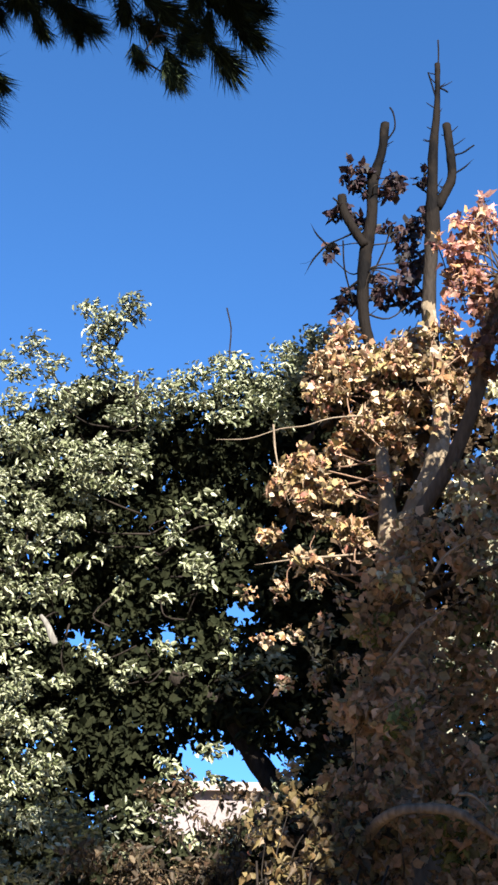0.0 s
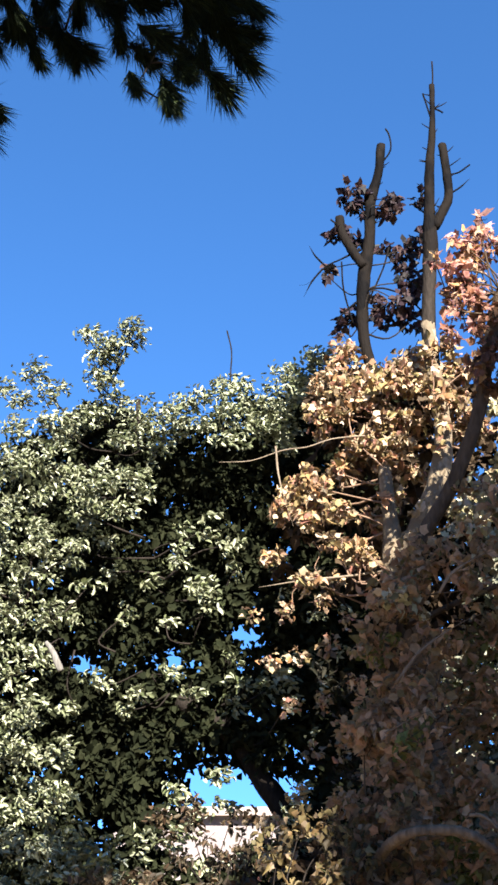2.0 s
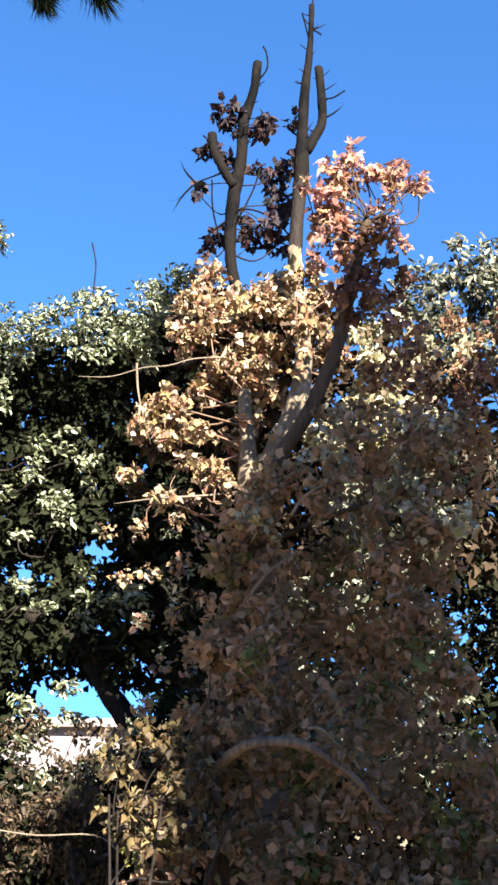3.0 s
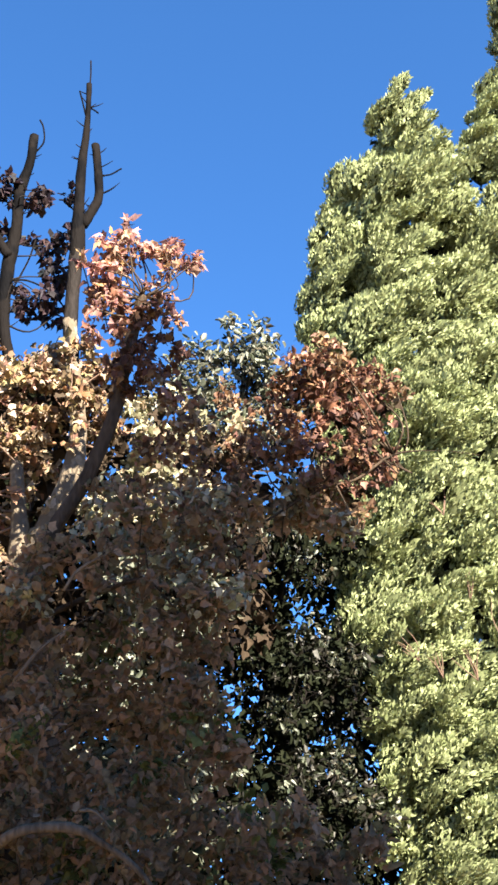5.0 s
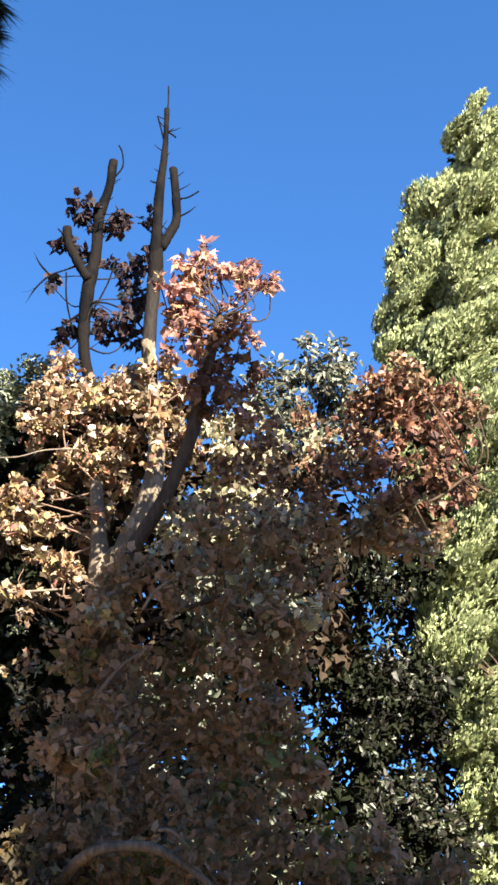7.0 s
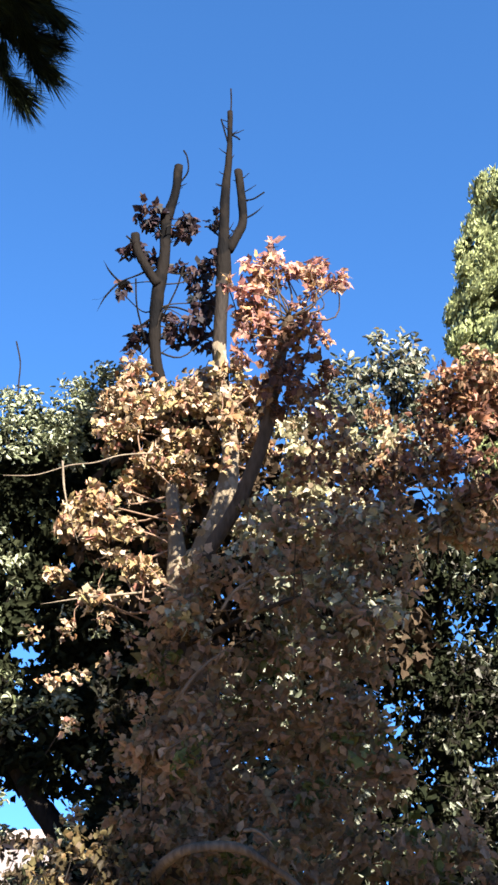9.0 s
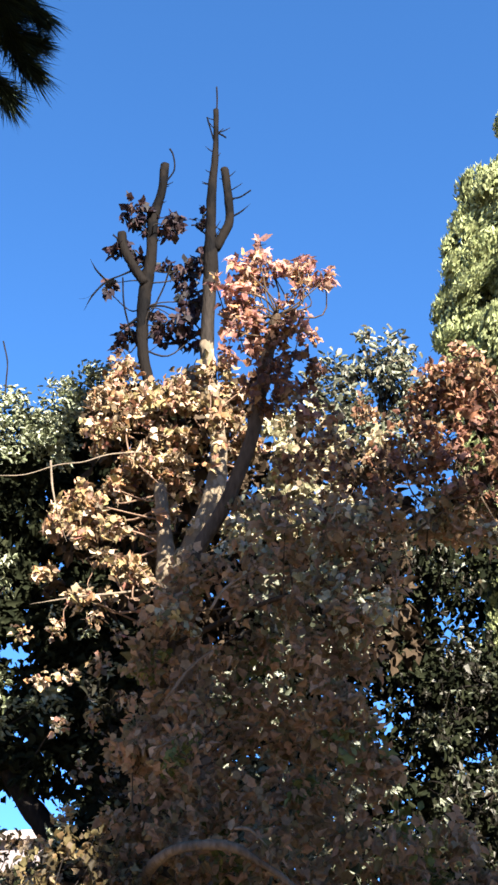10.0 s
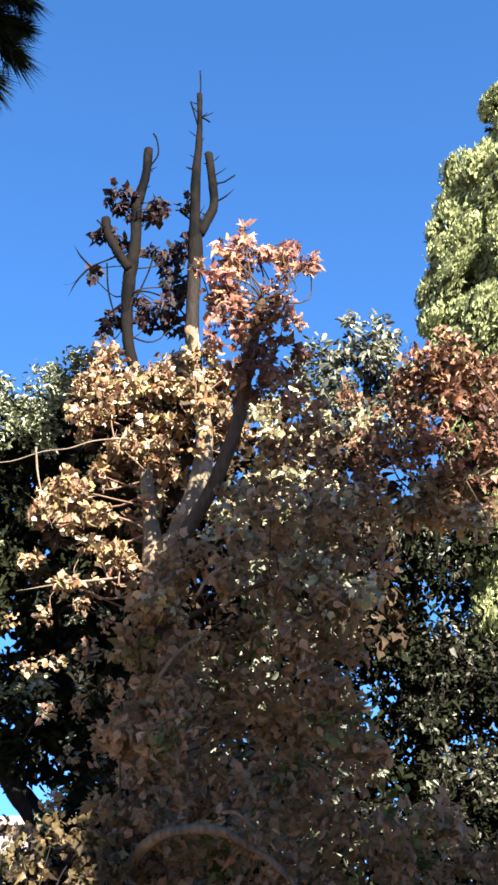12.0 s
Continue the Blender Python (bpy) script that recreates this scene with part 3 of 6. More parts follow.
GREEN_SPARSE_C = [
    (-3.01, 11.14, 4.69, 0.1), (-2.53, 10.64, 4.37, 0.1), (-2.34, 11, 4.12, 0.1), (-2.8, 10.88, 3.94, 0.1),
    (-2.49, 11.01, 3.71, 0.1), (-2.07, 10.62, 3.4, 0.09), (-2.79, 10.63, 3.41, 0.09), (-2.54, 10.71, 3.11, 0.09),
    (-2.32, 11.19, 3.02, 0.1), (-2.69, 10.78, 2.68, 0.09), (-2.36, 10.95, 2.46, 0.09), (-2.12, 11.19, 2.25, 0.09),
    (-2.63, 11.02, 2.18, 0.09), (-1.9, 10.73, 2.66, 0.08), (-2.84, 10.85, 2.32, 0.09), (-2.56, 10.66, 4.89, 0.08),
    (-2.23, 10.77, 4.48, 0.07),
]
GREEN_SPARSE = GREEN_SPARSE_A + GREEN_SPARSE_B
GREEN_RIM = [
    (-4.31, 11.57, 2.7, 0.08), (-3.73, 11.52, 2.56, 0.08), (-4.04, 11.56, 2.46, 0.08), (-3.81, 11.56, 2.89, 0.06),
    (-4.12, 11.28, 2.23, 0.13), (-3.91, 11.39, 2, 0.11), (-4.53, 11.32, 2.11, 0.13), (-4.63, 11.28, 1.77, 0.18),
    (-5.08, 11.44, 1.75, 0.18), (-3.42, 11.31, 2, 0.13), (-2.93, 11.46, 2.51, 0.08), (-2.74, 11.44, 2.3, 0.11),
    (-3.04, 11.2, 2.06, 0.12), (-5.92, 11.18, 2.11, 0.16), (-5.54, 11.18, 2.28, 0.15), (-5.04, 11.01, 2, 0.18),
    (-5.52, 10.87, 1.79, 0.15), (-4.74, 10.95, 1.79, 0.14),
]
GREEN_STUB = [
    (-5.36, 10.3, 4.11, 0.022), (-5.28, 10.3, 4.02, 0.03), (-5.19, 10.3, 3.86, 0.038), (-5.15, 10.3, 3.8, 0.03),
]
GREEN_TWIG = [
    (-3.8, 11.5, 7.45, 0.01), (-3.8, 11.5, 7.77, 0.01), (-3.8, 11.5, 8.04, 0.01), (-3.87, 11.5, 8.34, 0.01),
]
PLANE_STEM_TOP = [
    (-1.04, 9.5, 7.66, 0.064), (-1.03, 9.5, 7.89, 0.08), (-1.02, 9.5, 8.33, 0.06), (-1, 9.5, 8.82, 0.05),
    (-0.96, 9.5, 9.21, 0.04), (-0.94, 9.5, 9.57, 0.03), (-0.93, 9.5, 9.95, 0.03),
]
PLANE_STEM_RIGHT = [
    (-1.43, 9.2, 4.26, 0.13), (-1.33, 9.15, 4.45, 0.1), (-1.19, 9.15, 4.76, 0.09), (-1.07, 9.15, 5.02, 0.09),
    (-0.98, 9.2, 5.36, 0.09), (-0.97, 9.3, 5.74, 0.08), (-1.02, 9.4, 6.18, 0.08), (-1.06, 9.45, 6.57, 0.07),
    (-1.09, 9.5, 6.97, 0.07),
]
PLANE_STEM_LEFT = [
    (-1.68, 9.75, 6.57, 0.06), (-1.76, 9.75, 6.89, 0.06), (-1.79, 9.75, 7.16, 0.06), (-1.79, 9.75, 7.49, 0.07),
    (-1.75, 9.75, 7.9, 0.07), (-1.7, 9.75, 8.24, 0.06), (-1.68, 9.75, 8.72, 0.06), (-1.59, 9.75, 9.06, 0.05),
    (-1.55, 9.75, 9.45, 0.05),
]
PLANE_STEM_LEFT_LOW = [
    (-1.45, 9.2, 4.31, 0.11), (-1.46, 9.2, 4.74, 0.08), (-1.52, 9.3, 5.28, 0.06), (-1.59, 9.55, 5.91, 0.06),
    (-1.68, 9.75, 6.58, 0.06),
]
PLANE_STEM_THIRD = [
    (-0.97, 9.5, 8.09, 0.046), (-0.89, 9.52, 8.28, 0.052), (-0.82, 9.55, 8.48, 0.049), (-0.83, 9.55, 8.81, 0.047),
    (-0.86, 9.55, 9.16, 0.046),
]
PLANE_STUB = [
    (-1.76, 9.7, 7.86, 0.05), (-1.85, 9.7, 8.02, 0.05), (-1.94, 9.7, 8.2, 0.05), (-2, 9.7, 8.36, 0.05),
    (-2.02, 9.7, 8.53, 0.05),
]
PLANE_TAN_A = [
    (-1.92, 9.4, 6.59, 0.13), (-2.05, 9.36, 6.33, 0.17), (-2.15, 9.47, 6.08, 0.17), (-1.81, 9.53, 6.28, 0.2),
    (-1.42, 9.18, 6.21, 0.18), (-1.23, 9.93, 6.7, 0.15), (-1.66, 9.63, 6, 0.2), (-1.29, 9.36, 5.92, 0.17),
    (-0.86, 9.38, 6.15, 0.16), (-0.69, 9.29, 6.33, 0.11), (-0.78, 9.44, 5.93, 0.14), (-1.48, 9.25, 5.53, 0.17),
    (-1.77, 9.42, 5.65, 0.14), (-1.34, 9.6, 5.49, 0.12), (-1.12, 9.75, 6.35, 0.14), (-1.38, 9.96, 6.85, 0.13),
    (-0.87, 9.54, 5.76, 0.12), (-1.22, 9.94, 5.94, 0.11),
]
PLANE_TAN_B = [
    (-2.39, 9.3, 5.18, 0.16), (-2.6, 9.46, 5.13, 0.11), (-2.14, 9.14, 5.17, 0.12), (-1.9, 9.49, 5.41, 0.11),
    (-1.94, 9.11, 4.93, 0.11), (-2, 9.16, 4.67, 0.1), (-1.7, 9.41, 4.91, 0.08), (-1.27, 9.2, 4.45, 0.08),
    (-1.72, 9.11, 4.44, 0.09), (-1.84, 9.09, 4.54, 0.1), (-2.69, 9.45, 4.62, 0.09), (-2.19, 9.06, 4.27, 0.07),
    (-1.28, 9.28, 6.25, 0.12), (-0.99, 9.82, 6.63, 0.1), (-1.32, 9.64, 5.82, 0.12), (-0.71, 9.54, 5.75, 0.09),
]
PLANE_TAN_C = [
    (-1.97, 9.59, 6.76, 0.15), (-2.18, 9.63, 6.47, 0.17), (-2.12, 9.22, 5.91, 0.14), (-1.86, 9.21, 6.01, 0.16),
    (-1.66, 9.6, 6.32, 0.15), (-1.5, 9.35, 5.77, 0.13), (-1.75, 9.29, 5.69, 0.14), (-2.27, 9.34, 5.27, 0.14),
    (-2.15, 9.48, 5.1, 0.13), (-2.32, 9.23, 4.9, 0.12), (-1.97, 9.39, 5.4, 0.12), (-1.44, 9.48, 5.19, 0.12),
    (-1.65, 9.51, 4.87, 0.12), (-1.83, 9.16, 4.55, 0.09), (-2.1, 9.56, 4.41, 0.09), (-1.19, 9.37, 6.19, 0.13),
    (-0.92, 9.37, 6.61, 0.12),
]
PLANE_YELLOW_CLUMPS = [
    (-0.47, 10.23, 6.28, 0.15), (-0.34, 10.09, 5.96, 0.15), (-0.48, 10.39, 5.72, 0.15), (-0.19, 10.06, 5.45, 0.15),
    (-0.56, 10.22, 5.29, 0.14), (-0.25, 10.03, 5.15, 0.12), (0.1, 10.26, 5.64, 0.1), (-0.94, 10.4, 5.36, 0.07),
    (0.26, 10.39, 5.44, 0.13), (-0.01, 10.02, 5.87, 0.11), (-0.64, 10.26, 5.46, 0.14), (-0.42, 10.4, 5.32, 0.14),
    (-0.74, 10.05, 5.15, 0.1), (-0.18, 10.16, 5.53, 0.11), (0.22, 10.31, 5.58, 0.13), (0.12, 10.32, 6.15, 0.14),
    (-0.1, 10.18, 6.42, 0.13), (0.53, 10.27, 6.06, 0.12),
]
GOLD_CLUMPS = [
    (-1.79, 6.63, 1.87, 0.08), (-1.66, 6.66, 2.01, 0.08), (-1.46, 6.74, 2.02, 0.08), (-1.46, 6.58, 1.79, 0.08),
    (-1.6, 6.48, 1.69, 0.08), (-1.86, 6.74, 1.6, 0.09), (-1.39, 6.65, 1.64, 0.07), (-1.3, 6.7, 1.85, 0.07),
    (-1.35, 6.55, 1.5, 0.08), (-1.6, 6.6, 1.45, 0.09),
]
PLANE_FRONT_CLUMPS = [
    (-1.08, 9.51, 6.23, 0.04), (-0.98, 9.14, 5.76, 0.04), (-1.04, 9.12, 5.47, 0.05), (-1.46, 9.06, 5.01, 0.05),
    (-1.56, 9.48, 4.83, 0.05), (-1.45, 9.54, 4.69, 0.05), (-1.06, 9.17, 6.42, 0.04), (-1.02, 9.25, 6.05, 0.08),
    (-1.1, 9.25, 6.45, 0.07), (-1.68, 9.55, 6.62, 0.08), (-1.72, 9.55, 6.45, 0.08), (-0.96, 9.1, 5.5, 0.06),
    (-1.2, 8.98, 4.85, 0.05), (-1.04, 9.22, 6.25, 0.11), (-1, 9.18, 5.95, 0.1), (-1.08, 9.3, 6.62, 0.09),
    (-0.94, 9.1, 5.68, 0.07),
]
SECOND_CROWN_A = [
    (0.71, 12.78, 8.71, 0.11), (1.04, 12.75, 8.59, 0.11), (0.82, 12.95, 8.47, 0.15), (0.57, 12.89, 8.36, 0.14),
    (1.13, 13.06, 8.43, 0.12), (0.92, 12.75, 8.02, 0.13), (0.34, 13.09, 8.21, 0.14), (0.47, 12.88, 7.85, 0.15),
    (1.17, 13.05, 8.08, 0.11), (0.24, 13.05, 7.77, 0.17), (0.62, 13.11, 7.62, 0.14), (1.21, 12.9, 7.67, 0.12),
    (0.03, 12.95, 8.07, 0.12), (0.19, 12.93, 8.48, 0.09), (1.36, 12.75, 7.92, 0.1),
]
SECOND_CROWN_B = [
    (-0.14, 12.9, 7.22, 0.19), (0.3, 13.11, 7.22, 0.21), (0.74, 13.1, 7.04, 0.21), (1.16, 12.66, 7.08, 0.17),
    (1.51, 12.98, 7.54, 0.13), (-0.43, 12.81, 7.51, 0.15), (0.96, 12.72, 7.43, 0.09), (1.02, 12.72, 8.32, 0.19),
    (0.9, 13.05, 8.17, 0.18), (1.1, 13.13, 7.87, 0.19), (0.57, 12.91, 7.47, 0.16), (0.36, 12.84, 7.83, 0.16),
    (0.03, 12.9, 8.31, 0.13), (-0.03, 13.06, 8.06, 0.13),
]
SECOND_CROWN = SECOND_CROWN_A + SECOND_CROWN_B
MAPLE_TOP_CLUMPS_A = [
    (-0.55, 7.41, 6.48, 0.09), (-0.4, 7.43, 6.57, 0.07), (-0.33, 7.55, 6.56, 0.05), (-0.51, 7.45, 6.35, 0.09),
    (-0.64, 7.41, 6.26, 0.07), (-0.1, 7.4, 6.42, 0.06), (0.01, 7.57, 6.44, 0.06), (0.12, 7.38, 6.33, 0.04),
    (-0.06, 7.39, 6.23, 0.05), (-0.61, 7.61, 6.22, 0.08), (-0.69, 7.57, 6.05, 0.06), (-0.52, 7.47, 6.01, 0.07),
    (-0.11, 7.43, 5.83, 0.05),
]
MAPLE_TOP_CLUMPS_B = [
    (-0.25, 7.59, 6.03, 0.04), (-0.79, 7.57, 6.45, 0.05), (-0.4, 7.54, 6.76, 0.04), (-0.47, 7.51, 5.82, 0.05),
    (-0.49, 7.51, 6.53, 0.06), (-0.37, 7.61, 6.72, 0.06), (-0.05, 7.51, 6.42, 0.06), (0.11, 7.4, 6.28, 0.05),
    (-0.23, 7.4, 6.45, 0.05), (-0.51, 7.52, 6.16, 0.06), (-0.61, 7.56, 6.05, 0.05), (-0.11, 7.53, 5.91, 0.04),
]
MAPLE_TOP_CLUMPS = MAPLE_TOP_CLUMPS_A + MAPLE_TOP_CLUMPS_B
MAPLE_TOP_FILL = [
    (-0.5, 7.59, 6.44, 0.09), (-0.6, 7.5, 6.16, 0.08), (-0.44, 7.6, 6.14, 0.09), (-0.2, 7.42, 6.17, 0.07),
    (-0.11, 7.52, 6.01, 0.07), (-0.3, 7.48, 6.44, 0.07), (-0.02, 7.56, 5.88, 0.05), (-0.65, 7.43, 5.9, 0.07),
    (-0.5, 7.57, 5.83, 0.08), (0.08, 7.51, 6.41, 0.06), (-0.1, 7.58, 6.46, 0.06), (-0.36, 7.5, 5.93, 0.06),
    (-0.72, 7.49, 5.71, 0.06), (-0.03, 7.56, 6.57, 0.06),
]
MAPLE_BACK = [
    (0.74, 8.08, 4.62, 0.09), (0.92, 8.11, 4.53, 0.1), (1.06, 8.28, 4.83, 0.09), (0.82, 8.07, 4.8, 0.09),
    (1.12, 8.17, 4.59, 0.09), (0.65, 8.05, 4.72, 0.06),
]
MAPLE_DARK_TOP = [
    (-0.33, 7.39, 5.55, 0.09), (-0.25, 7.58, 5.85, 0.08), (-0.12, 7.48, 5.4, 0.09), (-0.29, 7.44, 5.29, 0.09),
    (-0.42, 7.43, 5.2, 0.08), (0.01, 7.54, 5.57, 0.06), (-0.08, 7.39, 5.16, 0.08), (-0.48, 7.4, 5.95, 0.06),
    (-0.36, 7.4, 5.79, 0.06), (-0.21, 7.35, 5.83, 0.06), (-0.45, 7.32, 5.61, 0.07), (-0.29, 7.28, 5.51, 0.07),
    (-0.12, 7.33, 5.6, 0.06), (-0.4, 7.34, 5.39, 0.07), (-0.52, 7.28, 5.32, 0.06), (-0.21, 7.28, 5.31, 0.06),
    (-0.38, 7.43, 5.21, 0.06),
]
MAPLE_RIGHT_CLUMPS = [
    (0.91, 7.22, 5.27, 0.11), (1.05, 7.24, 5.42, 0.09), (1.16, 7.23, 5.32, 0.1), (1, 7.37, 5.15, 0.12),
    (1.25, 7.33, 5.17, 0.12), (1.44, 7.42, 5.26, 0.09), (1.5, 7.36, 5.04, 0.08), (1.09, 7.24, 4.9, 0.12),
    (1.29, 7.25, 4.85, 0.12), (0.83, 7.19, 4.84, 0.1), (1.44, 7.22, 4.7, 0.09), (1.63, 7.33, 5.12, 0.06),
    (0.78, 7.37, 5.16, 0.07), (0.99, 7.24, 4.68, 0.12), (1.23, 7.25, 4.59, 0.11), (0.79, 7.39, 4.66, 0.1),
    (1.54, 7.44, 4.57, 0.08), (0.57, 7.18, 4.58, 0.08), (1, 7.17, 4.39, 0.1), (1.31, 7.38, 4.37, 0.1),
]
MAPLE_TRUNK = [
    (-1.24, 7.4, 1.26, 0.117), (-1.24, 7.4, 1.9, 0.108), (-1.24, 7.4, 2.6, 0.099), (-1.21, 7.42, 3.2, 0.086),
    (-1.11, 7.45, 3.71, 0.061), (-1.03, 7.45, 3.92, 0.053), (-0.91, 7.45, 4.16, 0.053), (-0.76, 7.45, 4.39, 0.053),
    (-0.62, 7.45, 4.7, 0.053), (-0.51, 7.45, 5, 0.053), (-0.45, 7.45, 5.3, 0.053), (-0.38, 7.45, 5.64, 0.053),
    (-0.3, 7.45, 5.96, 0.046), (-0.28, 7.45, 6.02, 0.038),
]
GREEN_CLUMPS = GREEN_TOP + GREEN_UPPER + GREEN_MIDDLE + GREEN_LOW + GREEN_BEHIND_PLANE
PLANE_TAN_LOW = [
    (-2.63, 8.84, 3.9, 0.08), (-2.33, 8.73, 3.92, 0.08), (-1.99, 8.57, 3.93, 0.08), (-1.76, 8.62, 3.79, 0.07),
    (-1.62, 8.61, 3.58, 0.08), (-1.9, 8.65, 3.54, 0.08), (-2.22, 8.85, 3.57, 0.07), (-2.39, 8.5, 3.41, 0.06),
    (-1.69, 8.64, 3.27, 0.08), (-2, 8.85, 3.19, 0.07), (-2.27, 8.83, 3.14, 0.07), (-1.65, 8.75, 2.93, 0.08),
    (-1.79, 8.52, 2.75, 0.07), (-2.07, 8.63, 2.75, 0.06), (-1.7, 8.89, 2.54, 0.08), (-1.94, 8.94, 2.38, 0.07),
    (-2.17, 8.8, 2.38, 0.06), (-2.35, 8.53, 2.19, 0.06), (-1.74, 8.89, 2.12, 0.08), (-1.94, 8.53, 2.03, 0.07),
    (-2.24, 8.62, 1.93, 0.07), (-2.46, 8.63, 1.91, 0.07), (-1.53, 8.64, 3.96, 0.08),
]
PLANE_TAN_CLUMPS = PLANE_TAN_A + PLANE_TAN_B + PLANE_TAN_C
SECOND_CLUMPS = SECOND_CROWN + SECOND_CLUMPS_B
DUSKY_CLUMPS_A = [
    (-1.93, 11.46, 5.41, 0.35), (-2.09, 11.88, 4.86, 0.36), (-2.1, 11.72, 4.2, 0.35), (-2.04, 11.86, 3.59, 0.35),
    (-2.04, 11.48, 3.07, 0.34), (-2.11, 11.86, 2.59, 0.35), (-2.07, 11.98, 1.94, 0.35), (-1.52, 11.54, 5.41, 0.35),
    (-1.6, 11.69, 4.76, 0.35), (-1.52, 11.84, 4.09, 0.35), (-1.6, 11.99, 3.53, 0.35), (-1.5, 11.65, 3.01, 0.34),
    (-1.55, 11.6, 2.47, 0.34), (-1.49, 11.66, 1.98, 0.34), (-0.93, 11.93, 5.4, 0.36), (-1.07, 12.0, 4.77, 0.36),
    (-0.95, 11.8, 4.23, 0.35), (-1.04, 11.77, 3.56, 0.35), (-0.95, 11.8, 2.89, 0.34), (-1.08, 11.76, 2.37, 0.34),
    (-1.0, 11.81, 2.0, 0.34), (-0.42, 11.64, 5.37, 0.35), (-0.38, 11.89, 4.68, 0.35), (-0.4, 12.18, 4.1, 0.36),
]
DUSKY_CLUMPS_B = [
    (-0.47, 11.84, 3.47, 0.35), (-0.52, 12.04, 3.09, 0.35), (-0.52, 11.68, 2.54, 0.34), (-0.67, 12, 1.88, 0.35),
    (0.01, 12.05, 5.49, 0.36), (-0.02, 12, 4.63, 0.36), (-0.03, 11.91, 4.22, 0.35), (0.1, 11.89, 3.6, 0.35),
    (0.05, 11.99, 2.93, 0.35), (0.01, 12.14, 2.34, 0.35), (-0.08, 11.69, 1.84, 0.34), (-1.99, 9.86, 3.51, 0.17),
    (-1.85, 10.28, 2.91, 0.2), (-2.17, 10.32, 2.88, 0.16), (-1.67, 10.17, 3.77, 0.22), (-2.23, 10.02, 3.6, 0.16),
    (-2, 10.24, 3.27, 0.22), (-1.98, 9.92, 2.63, 0.17), (1.16, 12.96, 6.11, 0.43), (1.01, 12.92, 5.23, 0.39),
    (1.69, 13.16, 5.62, 0.36), (1.85, 12.85, 4.33, 0.35), (1.13, 13.31, 4.06, 0.36),
]
DUSKY_CLUMPS_C = [
    (1.66, 13.46, 3.79, 0.36), (-0.3, 13.36, 5.8, 0.51), (0.41, 13.12, 5.54, 0.5), (-0.9, 13.45, 5.49, 0.44),
    (0.07, 13.27, 4.66, 0.57), (1.26, 12.76, 3.18, 0.37), (0.87, 13.16, 2.81, 0.42), (2.4, 12.88, 5.93, 0.36),
    (1.39, 12.52, 5.42, 0.28), (1.78, 12.74, 5.77, 0.25), (1.23, 12.94, 3.87, 0.31), (1.28, 12.69, 2.52, 0.33),
    (1.27, 12.62, 5.74, 0.31), (1.09, 12.69, 4.43, 0.34), (1.55, 12.59, 4.2, 0.34), (1.97, 12.68, 4.41, 0.28),
    (1.38, 12.56, 3.48, 0.3), (1.96, 12.69, 3.68, 0.31),
]
DUSKY_CLUMPS_D = [
    (1.63, 12.57, 2.8, 0.3), (1.02, 12.5, 2.81, 0.33), (2, 12.38, 2.53, 0.33), (2.2, 12.64, 2.07, 0.34),
    (1.46, 12.72, 2.22, 0.4), (1.45, 11.93, 5.03, 0.21), (1.28, 12.26, 3.56, 0.24), (1.77, 12.29, 3, 0.24),
    (1.37, 12.36, 2.31, 0.26), (1.33, 11.98, 5.32, 0.24), (1.16, 12.1, 4.1, 0.26), (1.62, 12.23, 3.93, 0.26),
    (1.95, 11.79, 4.02, 0.2), (0.94, 11.92, 3.46, 0.25), (1.69, 12.13, 2.58, 0.23), (1.12, 12.25, 2.6, 0.26),
    (2, 11.73, 2.31, 0.25), (2.18, 11.9, 1.87, 0.25), (1.5, 12.07, 2.01, 0.31), (0.69, 10.95, 5.12, 0.31),
    (0.55, 11.25, 4.57, 0.32),
]
DUSKY_CLUMPS_E = [
    (0.64, 11.55, 4.18, 0.32), (0.46, 11.23, 2.86, 0.31), (0.33, 10.89, 2.32, 0.3), (1.12, 10.96, 5.33, 0.32),
    (1.11, 10.83, 4.03, 0.3), (1.12, 11.46, 3.4, 0.32), (1.06, 11.48, 2.78, 0.32), (0.95, 10.84, 2.24, 0.3),
]
DUSKY_HOLES = [(1.72, 3.35, 0.22), (0.62, 3.97, 0.18)]
DUSKY_EDGE = [(1.0, 2.35), (2.8, 2.15), (3.7, 2.2), (4.6, 2.0), (5.6, 1.7), (6.5, 1.65)]
DUSKY_CLUMPS = [q for q in DUSKY_CLUMPS_A + DUSKY_CLUMPS_B + DUSKY_CLUMPS_C + DUSKY_CLUMPS_D + DUSKY_CLUMPS_E if q[0] + 0.5 * q[3] < np.interp(q[2], *zip(*DUSKY_EDGE))]
SHRUB_CLUMPS_A = [
    (-4.64, 10.27, 1.62, 0.234), (-4.21, 10.34, 1.64, 0.234), (-3.79, 10.19, 1.66, 0.225), (-3.47, 10.53, 1.68, 0.234),
    (-3.17, 10.39, 1.69, 0.225), (-4.2, 10.68, 1.68, 0.243), (-3.29, 10.73, 1.89, 0.189), (-3.5, 10.64, 1.44, 0.288),
    (-2.75, 10.99, 1.96, 0.189), (-4.51, 10.29, 1.26, 0.288), (-4.2, 10.8, 1.42, 0.297), (-3.15, 10.86, 1.29, 0.27),
]
SHRUB_CLUMPS_B = [
    (-4.11, 10.84, 1.1, 0.36), (-3.39, 10.75, 1.13, 0.35), (-2.99, 11.37, 1.12, 0.37), (-2.4, 11.03, 1.72, 0.24),
]
